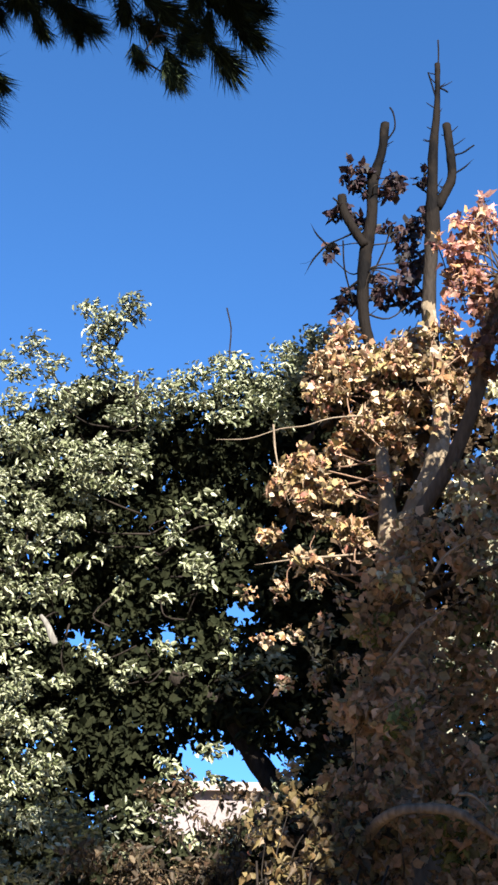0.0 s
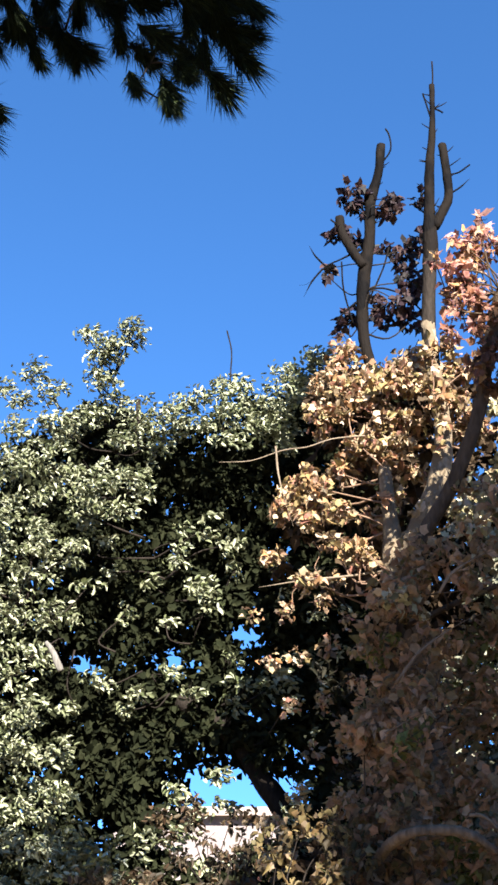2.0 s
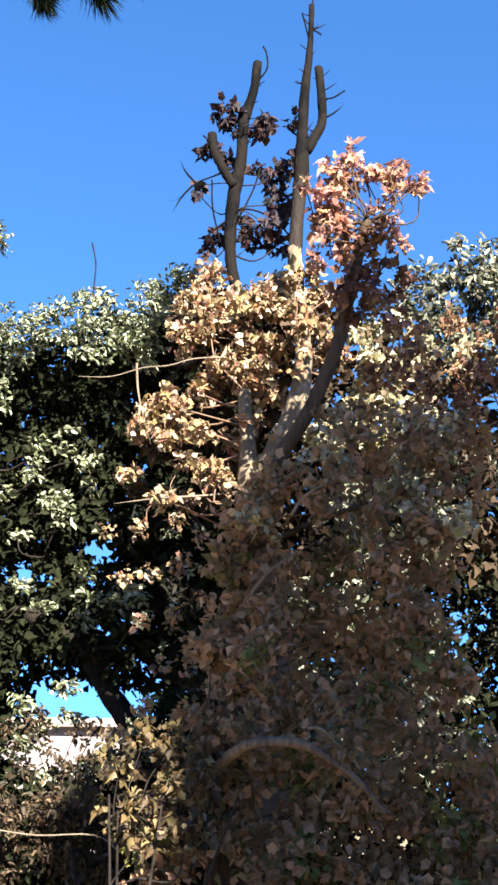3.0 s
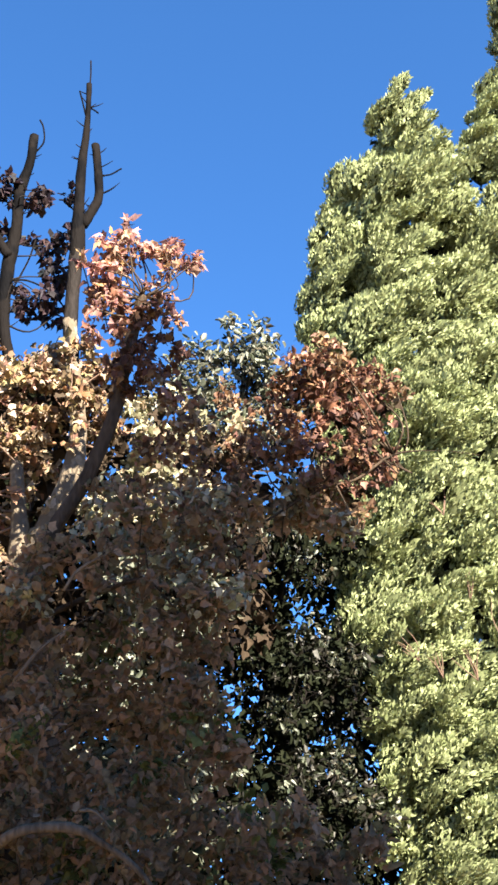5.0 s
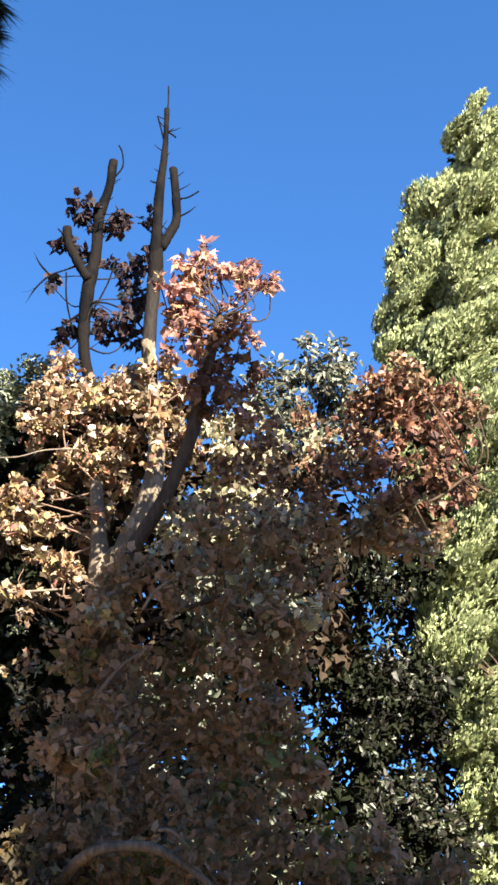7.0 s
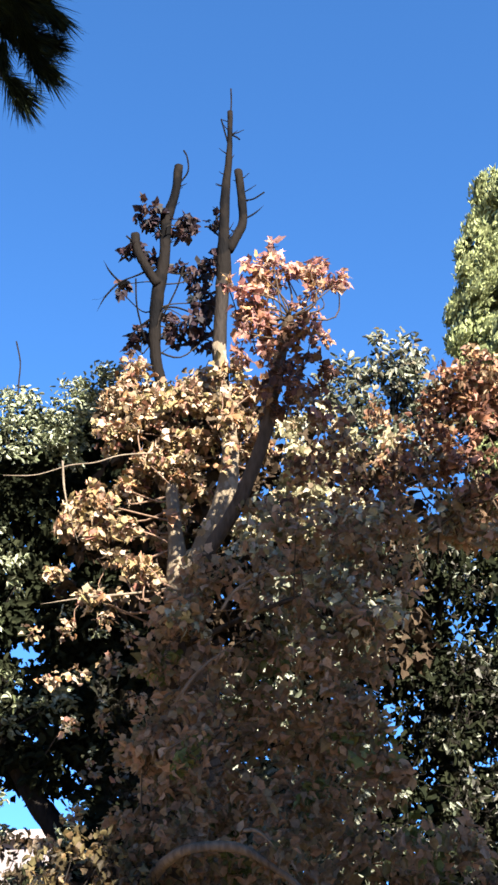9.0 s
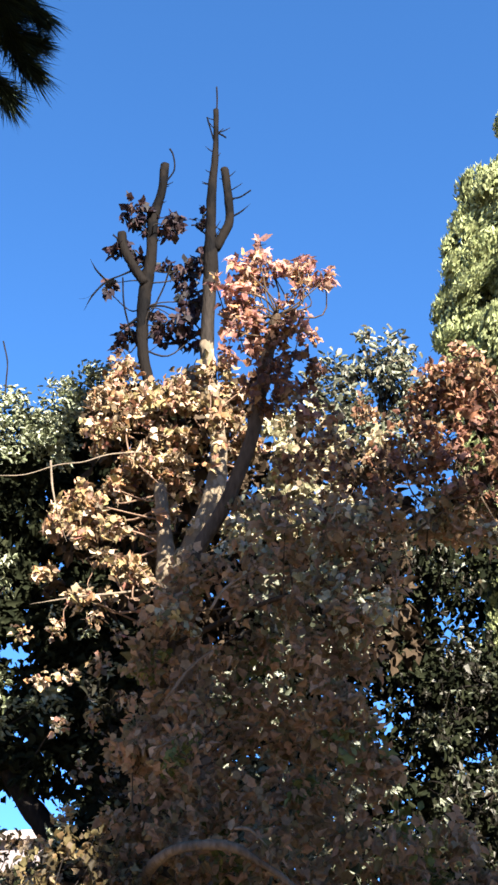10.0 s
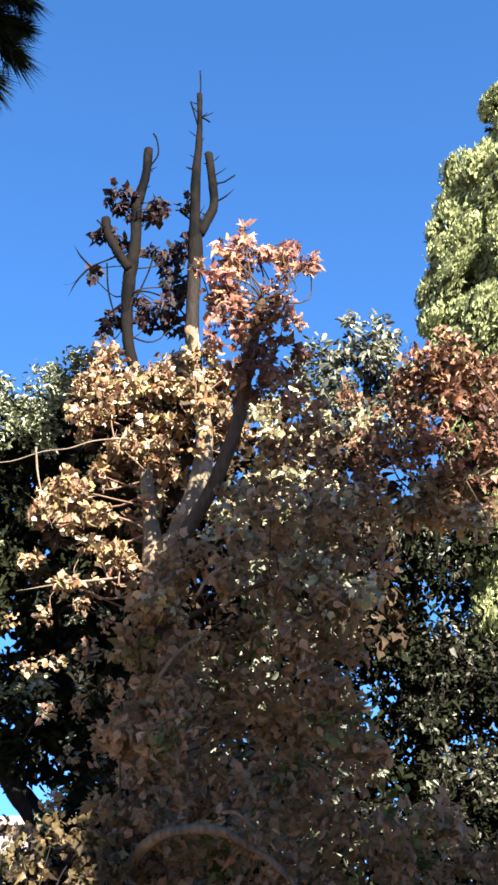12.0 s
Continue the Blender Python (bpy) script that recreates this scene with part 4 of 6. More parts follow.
SHRUB_TOP = [
    (-4.04, 10.77, 2.2, 0.09), (-3.75, 10.53, 2.35, 0.06), (-3.61, 10.7, 2.17, 0.1), (-3.4, 10.78, 2.33, 0.07),
    (-3.18, 10.67, 2.13, 0.1), (-2.99, 10.62, 2.29, 0.07), (-3.87, 10.73, 2.01, 0.1), (-3.45, 10.71, 1.98, 0.1),
    (-2.89, 10.58, 2.06, 0.08), (-3.13, 10.64, 2.4, 0.05), (-3.75, 10.72, 2.48, 0.04), (-3.99, 10.38, 2.37, 0.06),
]
SHRUB_CLUMPS = SHRUB_CLUMPS_A + SHRUB_CLUMPS_B
PLANE_DARK_CLUMPS = [
    (-1.87, 9.69, 8.78, 0.14), (-1.8, 9.79, 8.67, 0.1), (-1.5, 9.81, 8.65, 0.11), (-1.45, 9.77, 8.73, 0.06),
    (-2.03, 9.8, 8.4, 0.11), (-1.85, 9.96, 8.34, 0.09), (-1.58, 9.82, 8.15, 0.06), (-1.36, 10.02, 8.12, 0.16),
    (-1.29, 9.97, 7.76, 0.16), (-1.39, 9.79, 7.41, 0.11), (-1.96, 9.92, 7.39, 0.11), (-1.59, 9.9, 7.36, 0.12),
    (-1.67, 9.99, 7.62, 0.07), (-1.16, 10.0, 8.83, 0.08), (-2.14, 9.84, 7.99, 0.06), (-2.17, 9.71, 7.83, 0.04),
    (-1.3, 10.01, 7.33, 0.13), (-1.11, 10.07, 8.42, 0.09), (-1.24, 10.03, 8.26, 0.1), (-2.04, 9.77, 7.18, 0.06),
]
MAPLE_MID_CLUMPS = [
    (-0.23, 7.44, 5.21, 0.16), (0.02, 7.42, 4.99, 0.17), (0.29, 7.75, 5.22, 0.16), (0.49, 7.71, 4.99, 0.19),
    (-0.14, 7.96, 4.95, 0.19), (0.16, 7.44, 4.62, 0.19), (0.51, 7.71, 4.61, 0.2), (-0.36, 7.71, 4.58, 0.18),
    (0.79, 7.38, 4.64, 0.18), (1.16, 8.09, 4.72, 0.21), (1.33, 7.46, 4.64, 0.2), (0.74, 7.44, 4.95, 0.17),
    (0.37, 7.77, 4.46, 0.2), (0.02, 7.53, 4.39, 0.19),
]
DUSKY_BACK_CLUMPS_A = [
    (-3.15, 12.19, 5.85, 0.43), (-3.17, 12.07, 5.43, 0.42), (-3.29, 12.17, 4.86, 0.42), (-3.22, 12.04, 4.48, 0.42),
    (-3.07, 12.06, 3.9, 0.41), (-3.23, 12.19, 3.48, 0.41), (-3.19, 12.36, 1.99, 0.41), (-3.17, 12.35, 1.57, 0.41),
    (-2.99, 12.25, 1.24, 0.41), (-3.08, 12.18, 0.75, 0.41), (-2.65, 12.14, 5.74, 0.43), (-2.81, 12.19, 5.4, 0.42),
    (-2.66, 12.24, 4.9, 0.42), (-2.75, 12.48, 4.53, 0.43), (-2.79, 12.13, 4.0, 0.41), (-2.72, 12.49, 3.53, 0.42),
    (-2.7, 12.3, 3.13, 0.41), (-2.68, 12.28, 2.25, 0.41), (-2.71, 12.21, 1.9, 0.41), (-2.63, 12.51, 1.47, 0.41),
    (-2.69, 12.18, 1.09, 0.41), (-2.6, 12.36, 0.84, 0.41), (-2.37, 12.38, 5.97, 0.43), (-2.38, 12.25, 5.27, 0.42),
]
DUSKY_BACK_CLUMPS_B = [
    (-2.31, 12.27, 4.81, 0.42), (-2.42, 12.56, 4.59, 0.43), (-2.25, 12.52, 3.96, 0.42), (-2.22, 12.5, 3.53, 0.42),
    (-2.31, 12.55, 3.09, 0.42), (-2.33, 12.22, 2.68, 0.41), (-2.3, 12.47, 2.36, 0.41), (-2.27, 12.5, 1.93, 0.41),
    (-2.25, 12.29, 1.53, 0.41), (-2.29, 12.37, 1.16, 0.41), (-2.27, 12.59, 0.69, 0.42), (-1.75, 12.41, 5.8, 0.43),
    (-1.8, 12.58, 5.47, 0.43), (-1.74, 12.34, 4.92, 0.42), (-1.94, 12.52, 4.46, 0.42), (-1.8, 12.38, 3.99, 0.41),
    (-1.83, 12.47, 3.58, 0.41), (-1.76, 12.42, 3.11, 0.41), (-1.88, 12.61, 2.69, 0.42), (-1.8, 12.57, 2.2, 0.41),
    (-1.85, 12.46, 1.89, 0.41), (-1.85, 12.54, 1.57, 0.41), (-1.87, 12.43, 1.07, 0.41), (-1.83, 12.59, 0.82, 0.41),
]
DUSKY_BACK_CLUMPS_C = [
    (-1.29, 12.44, 5.88, 0.43), (-1.28, 12.55, 5.42, 0.43), (-1.45, 12.55, 4.9, 0.42), (-1.32, 12.49, 4.43, 0.42),
    (-1.31, 12.35, 3.89, 0.41), (-1.42, 12.39, 3.54, 0.41), (-1.42, 12.58, 3.12, 0.41), (-1.43, 12.4, 2.64, 0.41),
    (-1.37, 12.63, 2.25, 0.41), (-1.5, 12.51, 1.92, 0.41), (-1.49, 12.69, 1.46, 0.41), (-1.53, 12.65, 1.17, 0.41),
    (-1.5, 12.6, 0.77, 0.41), (-0.98, 12.51, 5.85, 0.43), (-0.81, 12.39, 5.31, 0.42), (-0.88, 12.59, 4.82, 0.42),
    (-0.88, 12.67, 4.35, 0.42), (-0.97, 12.73, 3.95, 0.42), (-1.03, 12.44, 3.42, 0.41), (-0.99, 12.42, 3.07, 0.41),
    (-0.93, 12.76, 2.71, 0.42), (-1.07, 12.65, 2.2, 0.41), (-0.99, 12.55, 1.92, 0.41), (-1.12, 12.65, 1.49, 0.41),
]
DUSKY_BACK_CLUMPS_D = [
    (-1.11, 12.41, 1.05, 0.4), (-1.1, 12.57, 0.76, 0.41), (-0.43, 12.66, 5.88, 0.43), (-0.44, 12.63, 5.34, 0.43),
    (-0.41, 12.46, 4.84, 0.42), (-0.55, 12.44, 4.27, 0.41), (-0.45, 12.64, 4.03, 0.42), (-0.53, 12.74, 3.47, 0.42),
    (-0.43, 12.45, 3.12, 0.41), (-0.63, 12.39, 2.63, 0.4), (-0.58, 12.42, 2.16, 0.4), (-0.53, 12.7, 1.86, 0.41),
    (-0.62, 12.54, 1.44, 0.41), (-0.55, 12.57, 1.12, 0.41), (-0.67, 12.78, 0.76, 0.42), (0.11, 12.64, 5.95, 0.43),
    (0.14, 12.5, 5.29, 0.42), (0.04, 12.68, 4.95, 0.43), (-0.06, 12.4, 4.34, 0.41), (-0.11, 12.51, 3.37, 0.41),
    (-0.06, 12.68, 3.05, 0.41), (-0.17, 12.47, 2.65, 0.41), (-0.06, 12.41, 2.27, 0.4), (-0.16, 12.61, 1.8, 0.41),
]
DUSKY_BACK_CLUMPS_E = [
    (-0.22, 12.53, 1.39, 0.41), (-0.14, 12.79, 0.99, 0.42), (-0.19, 12.44, 0.75, 0.4), (0.47, 12.71, 5.86, 0.44),
    (0.49, 12.55, 5.35, 0.43), (0.57, 12.71, 4.9, 0.43), (0.3, 12.57, 3.11, 0.41), (0.32, 12.66, 2.63, 0.41),
    (0.35, 12.53, 2.14, 0.41), (0.18, 12.49, 1.82, 0.41), (0.21, 12.58, 1.47, 0.41), (0.16, 12.72, 1.08, 0.41),
    (0.21, 12.54, 0.71, 0.41), (0.95, 12.46, 5.79, 0.43), (0.98, 12.53, 5.24, 0.42), (0.88, 12.41, 4.71, 0.42),
    (0.87, 12.5, 3.43, 0.41), (0.63, 12.61, 2.14, 0.41), (0.74, 12.6, 1.79, 0.41), (0.66, 12.62, 1.44, 0.41),
    (0.67, 12.5, 1, 0.41), (0.52, 12.4, 0.64, 0.4), (1.58, 12.31, 5.67, 0.42),
]
DUSKY_BACK_CLUMPS_F = [
    (1.32, 12.56, 4.25, 0.42), (1.32, 12.44, 3.89, 0.41), (1.25, 12.64, 2.58, 0.41), (1.14, 12.59, 2.15, 0.41),
    (1.16, 12.61, 1.82, 0.41), (0.99, 12.66, 1.35, 0.41), (1.03, 12.57, 1.05, 0.41), (1.04, 12.53, 0.6, 0.41),
    (1.95, 12.37, 5.54, 0.43), (1.83, 12.47, 4.2, 0.42), (1.7, 12.32, 3.78, 0.41), (1.61, 12.67, 2.62, 0.42),
    (1.57, 12.54, 2.17, 0.41), (1.56, 12.55, 1.81, 0.41), (1.45, 12.49, 1.42, 0.41), (1.38, 12.37, 1, 0.4),
    (1.34, 12.73, 0.7, 0.42),
]
DUSKY_BACK_CLUMPS = DUSKY_BACK_CLUMPS_A + DUSKY_BACK_CLUMPS_B + DUSKY_BACK_CLUMPS_C + DUSKY_BACK_CLUMPS_D + DUSKY_BACK_CLUMPS_E + DUSKY_BACK_CLUMPS_F
MAPLE_LOW_CLUMPS_A = [
    (-0.86, 7.03, 3.22, 0.17), (-0.55, 7.63, 3.34, 0.18), (-0.27, 6.85, 3.12, 0.19), (0.09, 7.2, 3.22, 0.19),
    (-0.93, 6.91, 2.88, 0.19), (-0.73, 7.55, 3.05, 0.22), (-0.33, 7.12, 2.88, 0.21), (-0.04, 6.76, 2.8, 0.19),
    (-1.33, 7.05, 2.69, 0.16), (-0.97, 6.68, 2.56, 0.15), (-0.73, 7.35, 2.73, 0.16), (-0.43, 7.52, 2.73, 0.16),
    (-0.17, 7.56, 2.68, 0.2), (0.12, 6.79, 2.6, 0.21), (-0.99, 6.95, 2.37, 0.2), (-0.74, 7.14, 2.42, 0.16),
    (-0.49, 7.0, 2.33, 0.16), (-0.21, 7.02, 2.3, 0.16), (0.17, 6.87, 2.36, 0.18), (-1.43, 7.17, 2.12, 0.2),
    (-1.03, 6.75, 2.08, 0.2), (-0.87, 7.57, 2.15, 0.19), (-0.53, 6.77, 2.06, 0.18), (-0.2, 7.61, 2.16, 0.2),
]
MAPLE_LOW_CLUMPS_B = [
    (0.05, 6.92, 2.05, 0.15), (0.32, 6.82, 2.06, 0.15), (0.66, 7.39, 2.06, 0.19), (-1.49, 7.07, 1.88, 0.17),
    (-0.95, 7.15, 1.91, 0.17), (-0.7, 7.28, 1.83, 0.2), (-0.31, 6.82, 1.79, 0.18), (-0.04, 7.36, 1.84, 0.18),
    (0.25, 7.21, 1.79, 0.22), (0.51, 7.6, 1.8, 0.19), (0.76, 6.71, 1.75, 0.16), (1.03, 6.73, 1.81, 0.15),
    (-1.58, 7.19, 1.67, 0.19), (-1.35, 7.46, 1.68, 0.21), (-0.74, 7.35, 1.59, 0.17), (-0.51, 7.24, 1.63, 0.18),
    (-0.22, 7.1, 1.63, 0.2), (0.12, 7.17, 1.54, 0.22), (0.42, 7.28, 1.59, 0.16), (0.6, 6.75, 1.57, 0.18),
    (0.91, 6.97, 1.57, 0.2), (-1.65, 7.23, 1.41, 0.22), (-1.25, 6.87, 1.42, 0.16), (-1.01, 7.1, 1.43, 0.16),
]
MAPLE_LOW_CLUMPS_C = [
    (-0.74, 6.94, 1.38, 0.16), (-0.53, 7.05, 1.4, 0.2), (-0.23, 7.33, 1.31, 0.21), (0.12, 7.42, 1.38, 0.17),
    (0.3, 7.61, 1.33, 0.18), (0.56, 7.16, 1.32, 0.16), (0.83, 6.88, 1.35, 0.2), (-1.57, 6.88, 1.21, 0.15),
    (-0.99, 6.89, 1.14, 0.16), (-0.84, 7.23, 1.12, 0.21), (-0.53, 7.28, 1.1, 0.19), (-0.26, 6.96, 1.17, 0.15),
    (0.03, 6.91, 1.1, 0.2), (0.27, 6.83, 1.11, 0.2), (0.57, 6.89, 1.11, 0.17), (0.83, 7.15, 1.12, 0.16),
    (1.07, 6.9, 1.06, 0.18), (-1.7, 7.35, 0.94, 0.19), (-1.33, 7.13, 0.94, 0.22), (-0.83, 7.09, 0.89, 0.21),
    (-0.48, 6.77, 0.93, 0.14), (-0.29, 7.4, 0.87, 0.19), (-0.04, 7.43, 0.85, 0.22), (0.21, 7.07, 0.88, 0.17),
]
MAPLE_LOW_CLUMPS_D = [
    (0.53, 7.38, 0.82, 0.22), (0.77, 6.95, 0.91, 0.21), (0.97, 6.88, 0.9, 0.2), (-1.59, 6.77, 0.78, 0.21),
    (-0.82, 7.28, 0.71, 0.17), (-0.63, 7.38, 0.7, 0.19), (-0.28, 6.84, 0.69, 0.19), (-0.02, 7.44, 0.68, 0.18),
    (0.26, 7.18, 0.7, 0.17), (0.47, 7.08, 0.69, 0.19), (0.69, 7.17, 0.67, 0.22), (0.94, 7.08, 0.62, 0.16),
]
MAPLE_TRUNK_LEAVES = [(-1.2 + 0.1 * math.sin(i * 2.1), 7.15, 1.5 + 0.22 * i, 0.15) for i in range(11)]
MAPLE_LOW_CLUMPS = MAPLE_TRUNK_LEAVES + MAPLE_LOW_CLUMPS_A + MAPLE_LOW_CLUMPS_B + MAPLE_LOW_CLUMPS_C + MAPLE_LOW_CLUMPS_D
MAPLE_UPPER_CLUMPS = [
    (-0.57, 7.48, 4.3, 0.18), (-0.29, 7.12, 4.11, 0.18), (0.12, 7.03, 4.08, 0.22), (0.39, 7.14, 4.13, 0.18),
    (0.81, 7.54, 4.2, 0.19), (-0.9, 6.92, 3.77, 0.22), (-0.52, 6.75, 3.77, 0.15), (-0.3, 7.6, 4.01, 0.17),
    (0.03, 7.04, 3.75, 0.22), (0.35, 7.09, 3.71, 0.19), (-1.06, 6.92, 3.52, 0.19), (-0.63, 6.8, 3.48, 0.17),
    (-0.38, 7.54, 3.67, 0.19), (-0.11, 6.97, 3.43, 0.21), (0.18, 6.95, 3.41, 0.2), (1.09, 7.6, 4.29, 0.17),
    (1.16, 7.3, 4.04, 0.14), (1, 7.6, 4.16, 0.15), (0.9, 7.38, 4.31, 0.15),
]
CYPRESS_TALL_CLUMPS = [
    (6.74, 12.81, 19.93, 0.32), (6.66, 13.14, 19.32, 0.47), (6.47, 13.19, 18.2, 0.57), (6.26, 13.3, 17.05, 0.66),
    (6.07, 13.37, 16.17, 0.7), (5.84, 13.47, 15.24, 0.62), (5.73, 13.65, 14.53, 0.53), (5.97, 13.26, 14.07, 0.65),
    (5.59, 13.85, 13.49, 0.6), (5.89, 13.26, 12.79, 0.72), (5.67, 13.75, 12.39, 0.58), (5.29, 13.43, 11.07, 0.54),
    (5.77, 13.57, 11.61, 0.81), (5.27, 13.49, 10.09, 0.57), (5.61, 13.25, 9.95, 0.85), (5.64, 13.49, 8.95, 0.83),
    (5.42, 13.74, 7.97, 0.73), (5.43, 13.74, 6.92, 0.8), (5.18, 13.85, 5.96, 0.7), (5.14, 13.92, 4.95, 0.77),
    (4.93, 13.51, 3.91, 0.74), (4.8, 13.73, 2.97, 0.74), (4.72, 13.61, 2.17, 0.73),
]
CYPRESS_GAPS = [
    (3.39, 12.57, 3.81, 7, 0.43, -0.2), (3, 12.66, 3.87, 5, 0.43, -0.4), (3.7, 12.48, 4.3, 7, 0.57, 0.3), (4.11, 12.36, 4.48, 6, 0.5, 0.5),
    (2.75, 12.72, 4.09, 5, 0.43, -0.5), (4.54, 12.21, 6.5, 6, 0.6, 0.5), (3.72, 12.47, 2.66, 5, 0.42, 0), (3.41, 12.56, 4.75, 4, 0.43, 0.1),
    (3.23, 12.61, 5.87, 4, 0.37, -0.2),
]
PLANE_TRUNK = [
    (-1.31, 9.81, 1.14, 0.26), (-1.31, 9.81, 1.77, 0.24), (-1.31, 9.81, 2.59, 0.22), (-1.34, 9.81, 3.42, 0.21),
    (-1.41, 9.5, 4, 0.18), (-1.43, 9.25, 4.45, 0.15),
]
MAPLE_ARCH = [
    (-1.33, 7.28, 1.74, 0.04), (-1.21, 6.89, 1.9, 0.04), (-1.0, 6.52, 1.99, 0.03), (-0.83, 6.55, 2.02, 0.03),
    (-0.65, 6.57, 2.0, 0.03), (-0.51, 6.58, 1.92, 0.02), (-0.34, 6.59, 1.8, 0.02), (-0.19, 6.6, 1.63, 0.01),
]
MAPLE_LIMB_RIGHT = [
    (-1.09, 7.32, 3.38, 0.02), (-0.57, 7.38, 3.62, 0.02), (0.05, 7.4, 3.82, 0.01), (0.62, 7.37, 4.11, 0.01),
    (0.96, 7.34, 4.31, 0.01), (1.25, 7.29, 4.36, 0.01), (1.54, 7.24, 4.53, 0.01), (1.86, 7.16, 4.52, 0.0),
    (2.13, 7.09, 4.45, 0.0),
]
GREEN_TRUNK = [
    (-2.73, 12.61, 0.89, 0.27), (-2.84, 12.58, 1.7, 0.22), (-3.07, 12.53, 2.27, 0.16), (-3.4, 12.44, 2.68, 0.14),
    (-3.66, 12.37, 3.01, 0.12), (-3.98, 12.27, 3.48, 0.12), (-4.59, 12.05, 3.86, 0.12), (-5.21, 11.8, 4.32, 0.1),
    (-5.76, 11.54, 4.33, 0.09), (-5.98, 11.43, 4.6, 0.06), (-6.2, 11.31, 4.83, 0.03),
]
GREEN_LIMB = [
    (-4.01, 12.37, 3.49, 0.1), (-4.37, 12.24, 4.48, 0.1), (-4.88, 12.05, 5.54, 0.09), (-5.41, 11.82, 6.59, 0.07),
    (-5.5, 11.78, 8.05, 0.03),
]
BARE_TWIG_A = [
    (-1.8, 9.74, 8.11, 0.02), (-1.99, 9.7, 8.0, 0.01), (-2.16, 9.66, 7.9, 0.01), (-2.3, 9.63, 7.73, 0.01),
    (-2.39, 9.61, 7.53, 0.0),
]
BARE_TWIG_B = [
    (-2.16, 9.66, 7.9, 0.01), (-2.27, 9.64, 8.03, 0.01), (-2.34, 9.62, 8.17, 0.0),
]
BARE_TWIG_C = [
    (-2.2, 9.65, 7.87, 0.01), (-2.34, 9.62, 7.7, 0.0), (-2.44, 9.6, 7.67, 0.0),
]
BARE_TWIG_D = [
    (-1.54, 9.78, 9.24, 0.01), (-1.45, 9.79, 9.4, 0.01), (-1.46, 9.79, 9.6, 0.01), (-1.5, 9.79, 9.7, 0.01),
]
BARE_TWIG_E = [
    (-0.86, 9.86, 9.0, 0.01), (-0.73, 9.87, 9.01, 0.01), (-0.6, 9.88, 9.1, 0.01),
]
BARE_TWIG_F = [
    (-0.83, 9.87, 8.75, 0.01), (-0.71, 9.87, 8.82, 0.01), (-0.61, 9.88, 8.92, 0.0),
]
BARE_TWIG_G = [
    (-0.96, 9.85, 10.18, 0.01), (-0.95, 9.85, 10.38, 0.01), (-0.95, 9.85, 10.6, 0.01),
]
BARE_TWIG_H = [
    (-0.97, 9.85, 9.93, 0.01), (-0.9, 9.86, 9.89, 0.01), (-0.86, 9.86, 9.85, 0.01),
]
BARE_TWIG_I = [
    (-0.99, 9.85, 9.77, 0.01), (-1.04, 9.84, 10.01, 0.01), (-1.07, 9.84, 10.15, 0.01),
]
BARE_TWIG_J = [
    (-1.87, 9.72, 8.04, 0.01), (-2.02, 9.69, 8.39, 0.01), (-2.11, 9.67, 8.5, 0.01),
]
BARE_TWIG_K = [
    (-1.89, 9.72, 7.21, 0.01), (-1.98, 9.7, 7.61, 0.01), (-2.0, 9.7, 7.96, 0.01),
]
BARE_TWIG_L = [
    (-1.79, 9.74, 7.59, 0.02), (-1.57, 9.77, 7.61, 0.01), (-1.33, 9.81, 7.49, 0.01), (-1.16, 9.83, 7.28, 0.01),
]
BARE_TWIG_M = [
    (-1.81, 9.73, 7.48, 0.02), (-1.97, 9.7, 7.34, 0.01), (-2.06, 9.68, 7.2, 0.01),
]
BARE_TWIG_N = [
    (-1.08, 9.84, 8.49, 0.01), (-1.21, 9.83, 8.64, 0.01), (-1.27, 9.82, 8.65, 0.01),
]
BARE_TWIG_O = [
    (-1.72, 9.75, 7.48, 0.01), (-1.57, 9.77, 7.84, 0.01), (-1.5, 9.79, 8.12, 0.01),
]
BARE_TWIGS = [BARE_TWIG_A, BARE_TWIG_B, BARE_TWIG_C, BARE_TWIG_D, BARE_TWIG_E, BARE_TWIG_F, BARE_TWIG_G, BARE_TWIG_H, BARE_TWIG_I, BARE_TWIG_J, BARE_TWIG_K, BARE_TWIG_L, BARE_TWIG_M, BARE_TWIG_N, BARE_TWIG_O]
PALE_TWIG_A = [
    (-1.68, 9.15, 5.66, 0.008), (-1.98, 9.09, 5.63, 0.007), (-2.2, 9.04, 5.55, 0.007), (-2.43, 8.98, 5.51, 0.006),
    (-2.71, 8.9, 5.4, 0.005), (-2.99, 8.8, 5.37, 0.003),
]
PALE_TWIG_B = [
    (-2.49, 8.96, 5.55, 0.01), (-2.46, 8.97, 5.26, 0.01), (-2.39, 8.99, 4.98, 0.0), (-2.32, 9.0, 4.76, 0.0),
]
PALE_TWIG_C = [
    (-1.38, 9.2, 4.38, 0.01), (-1.78, 9.13, 4.31, 0.01), (-2.22, 9.03, 4.26, 0.01), (-2.61, 8.93, 4.19, 0.0),
]
PALE_TWIG_D = [
    (-3.25, 8.39, 1.46, 0.006), (-2.92, 8.51, 1.42, 0.006), (-2.5, 8.64, 1.43, 0.006), (-2.29, 8.7, 1.3, 0.006),
]
PALE_TWIGS = [PALE_TWIG_A, PALE_TWIG_B, PALE_TWIG_C, PALE_TWIG_D]
MAPLE_TWIG_A = [
    (-0.74, 6.41, 3.36, 0.01), (-0.64, 6.42, 3.5, 0.01), (-0.39, 6.44, 3.62, 0.0), (-0.15, 6.45, 3.59, 0.0),
    (0.09, 6.45, 3.45, 0.0), (0.19, 6.45, 3.39, 0.0),
]
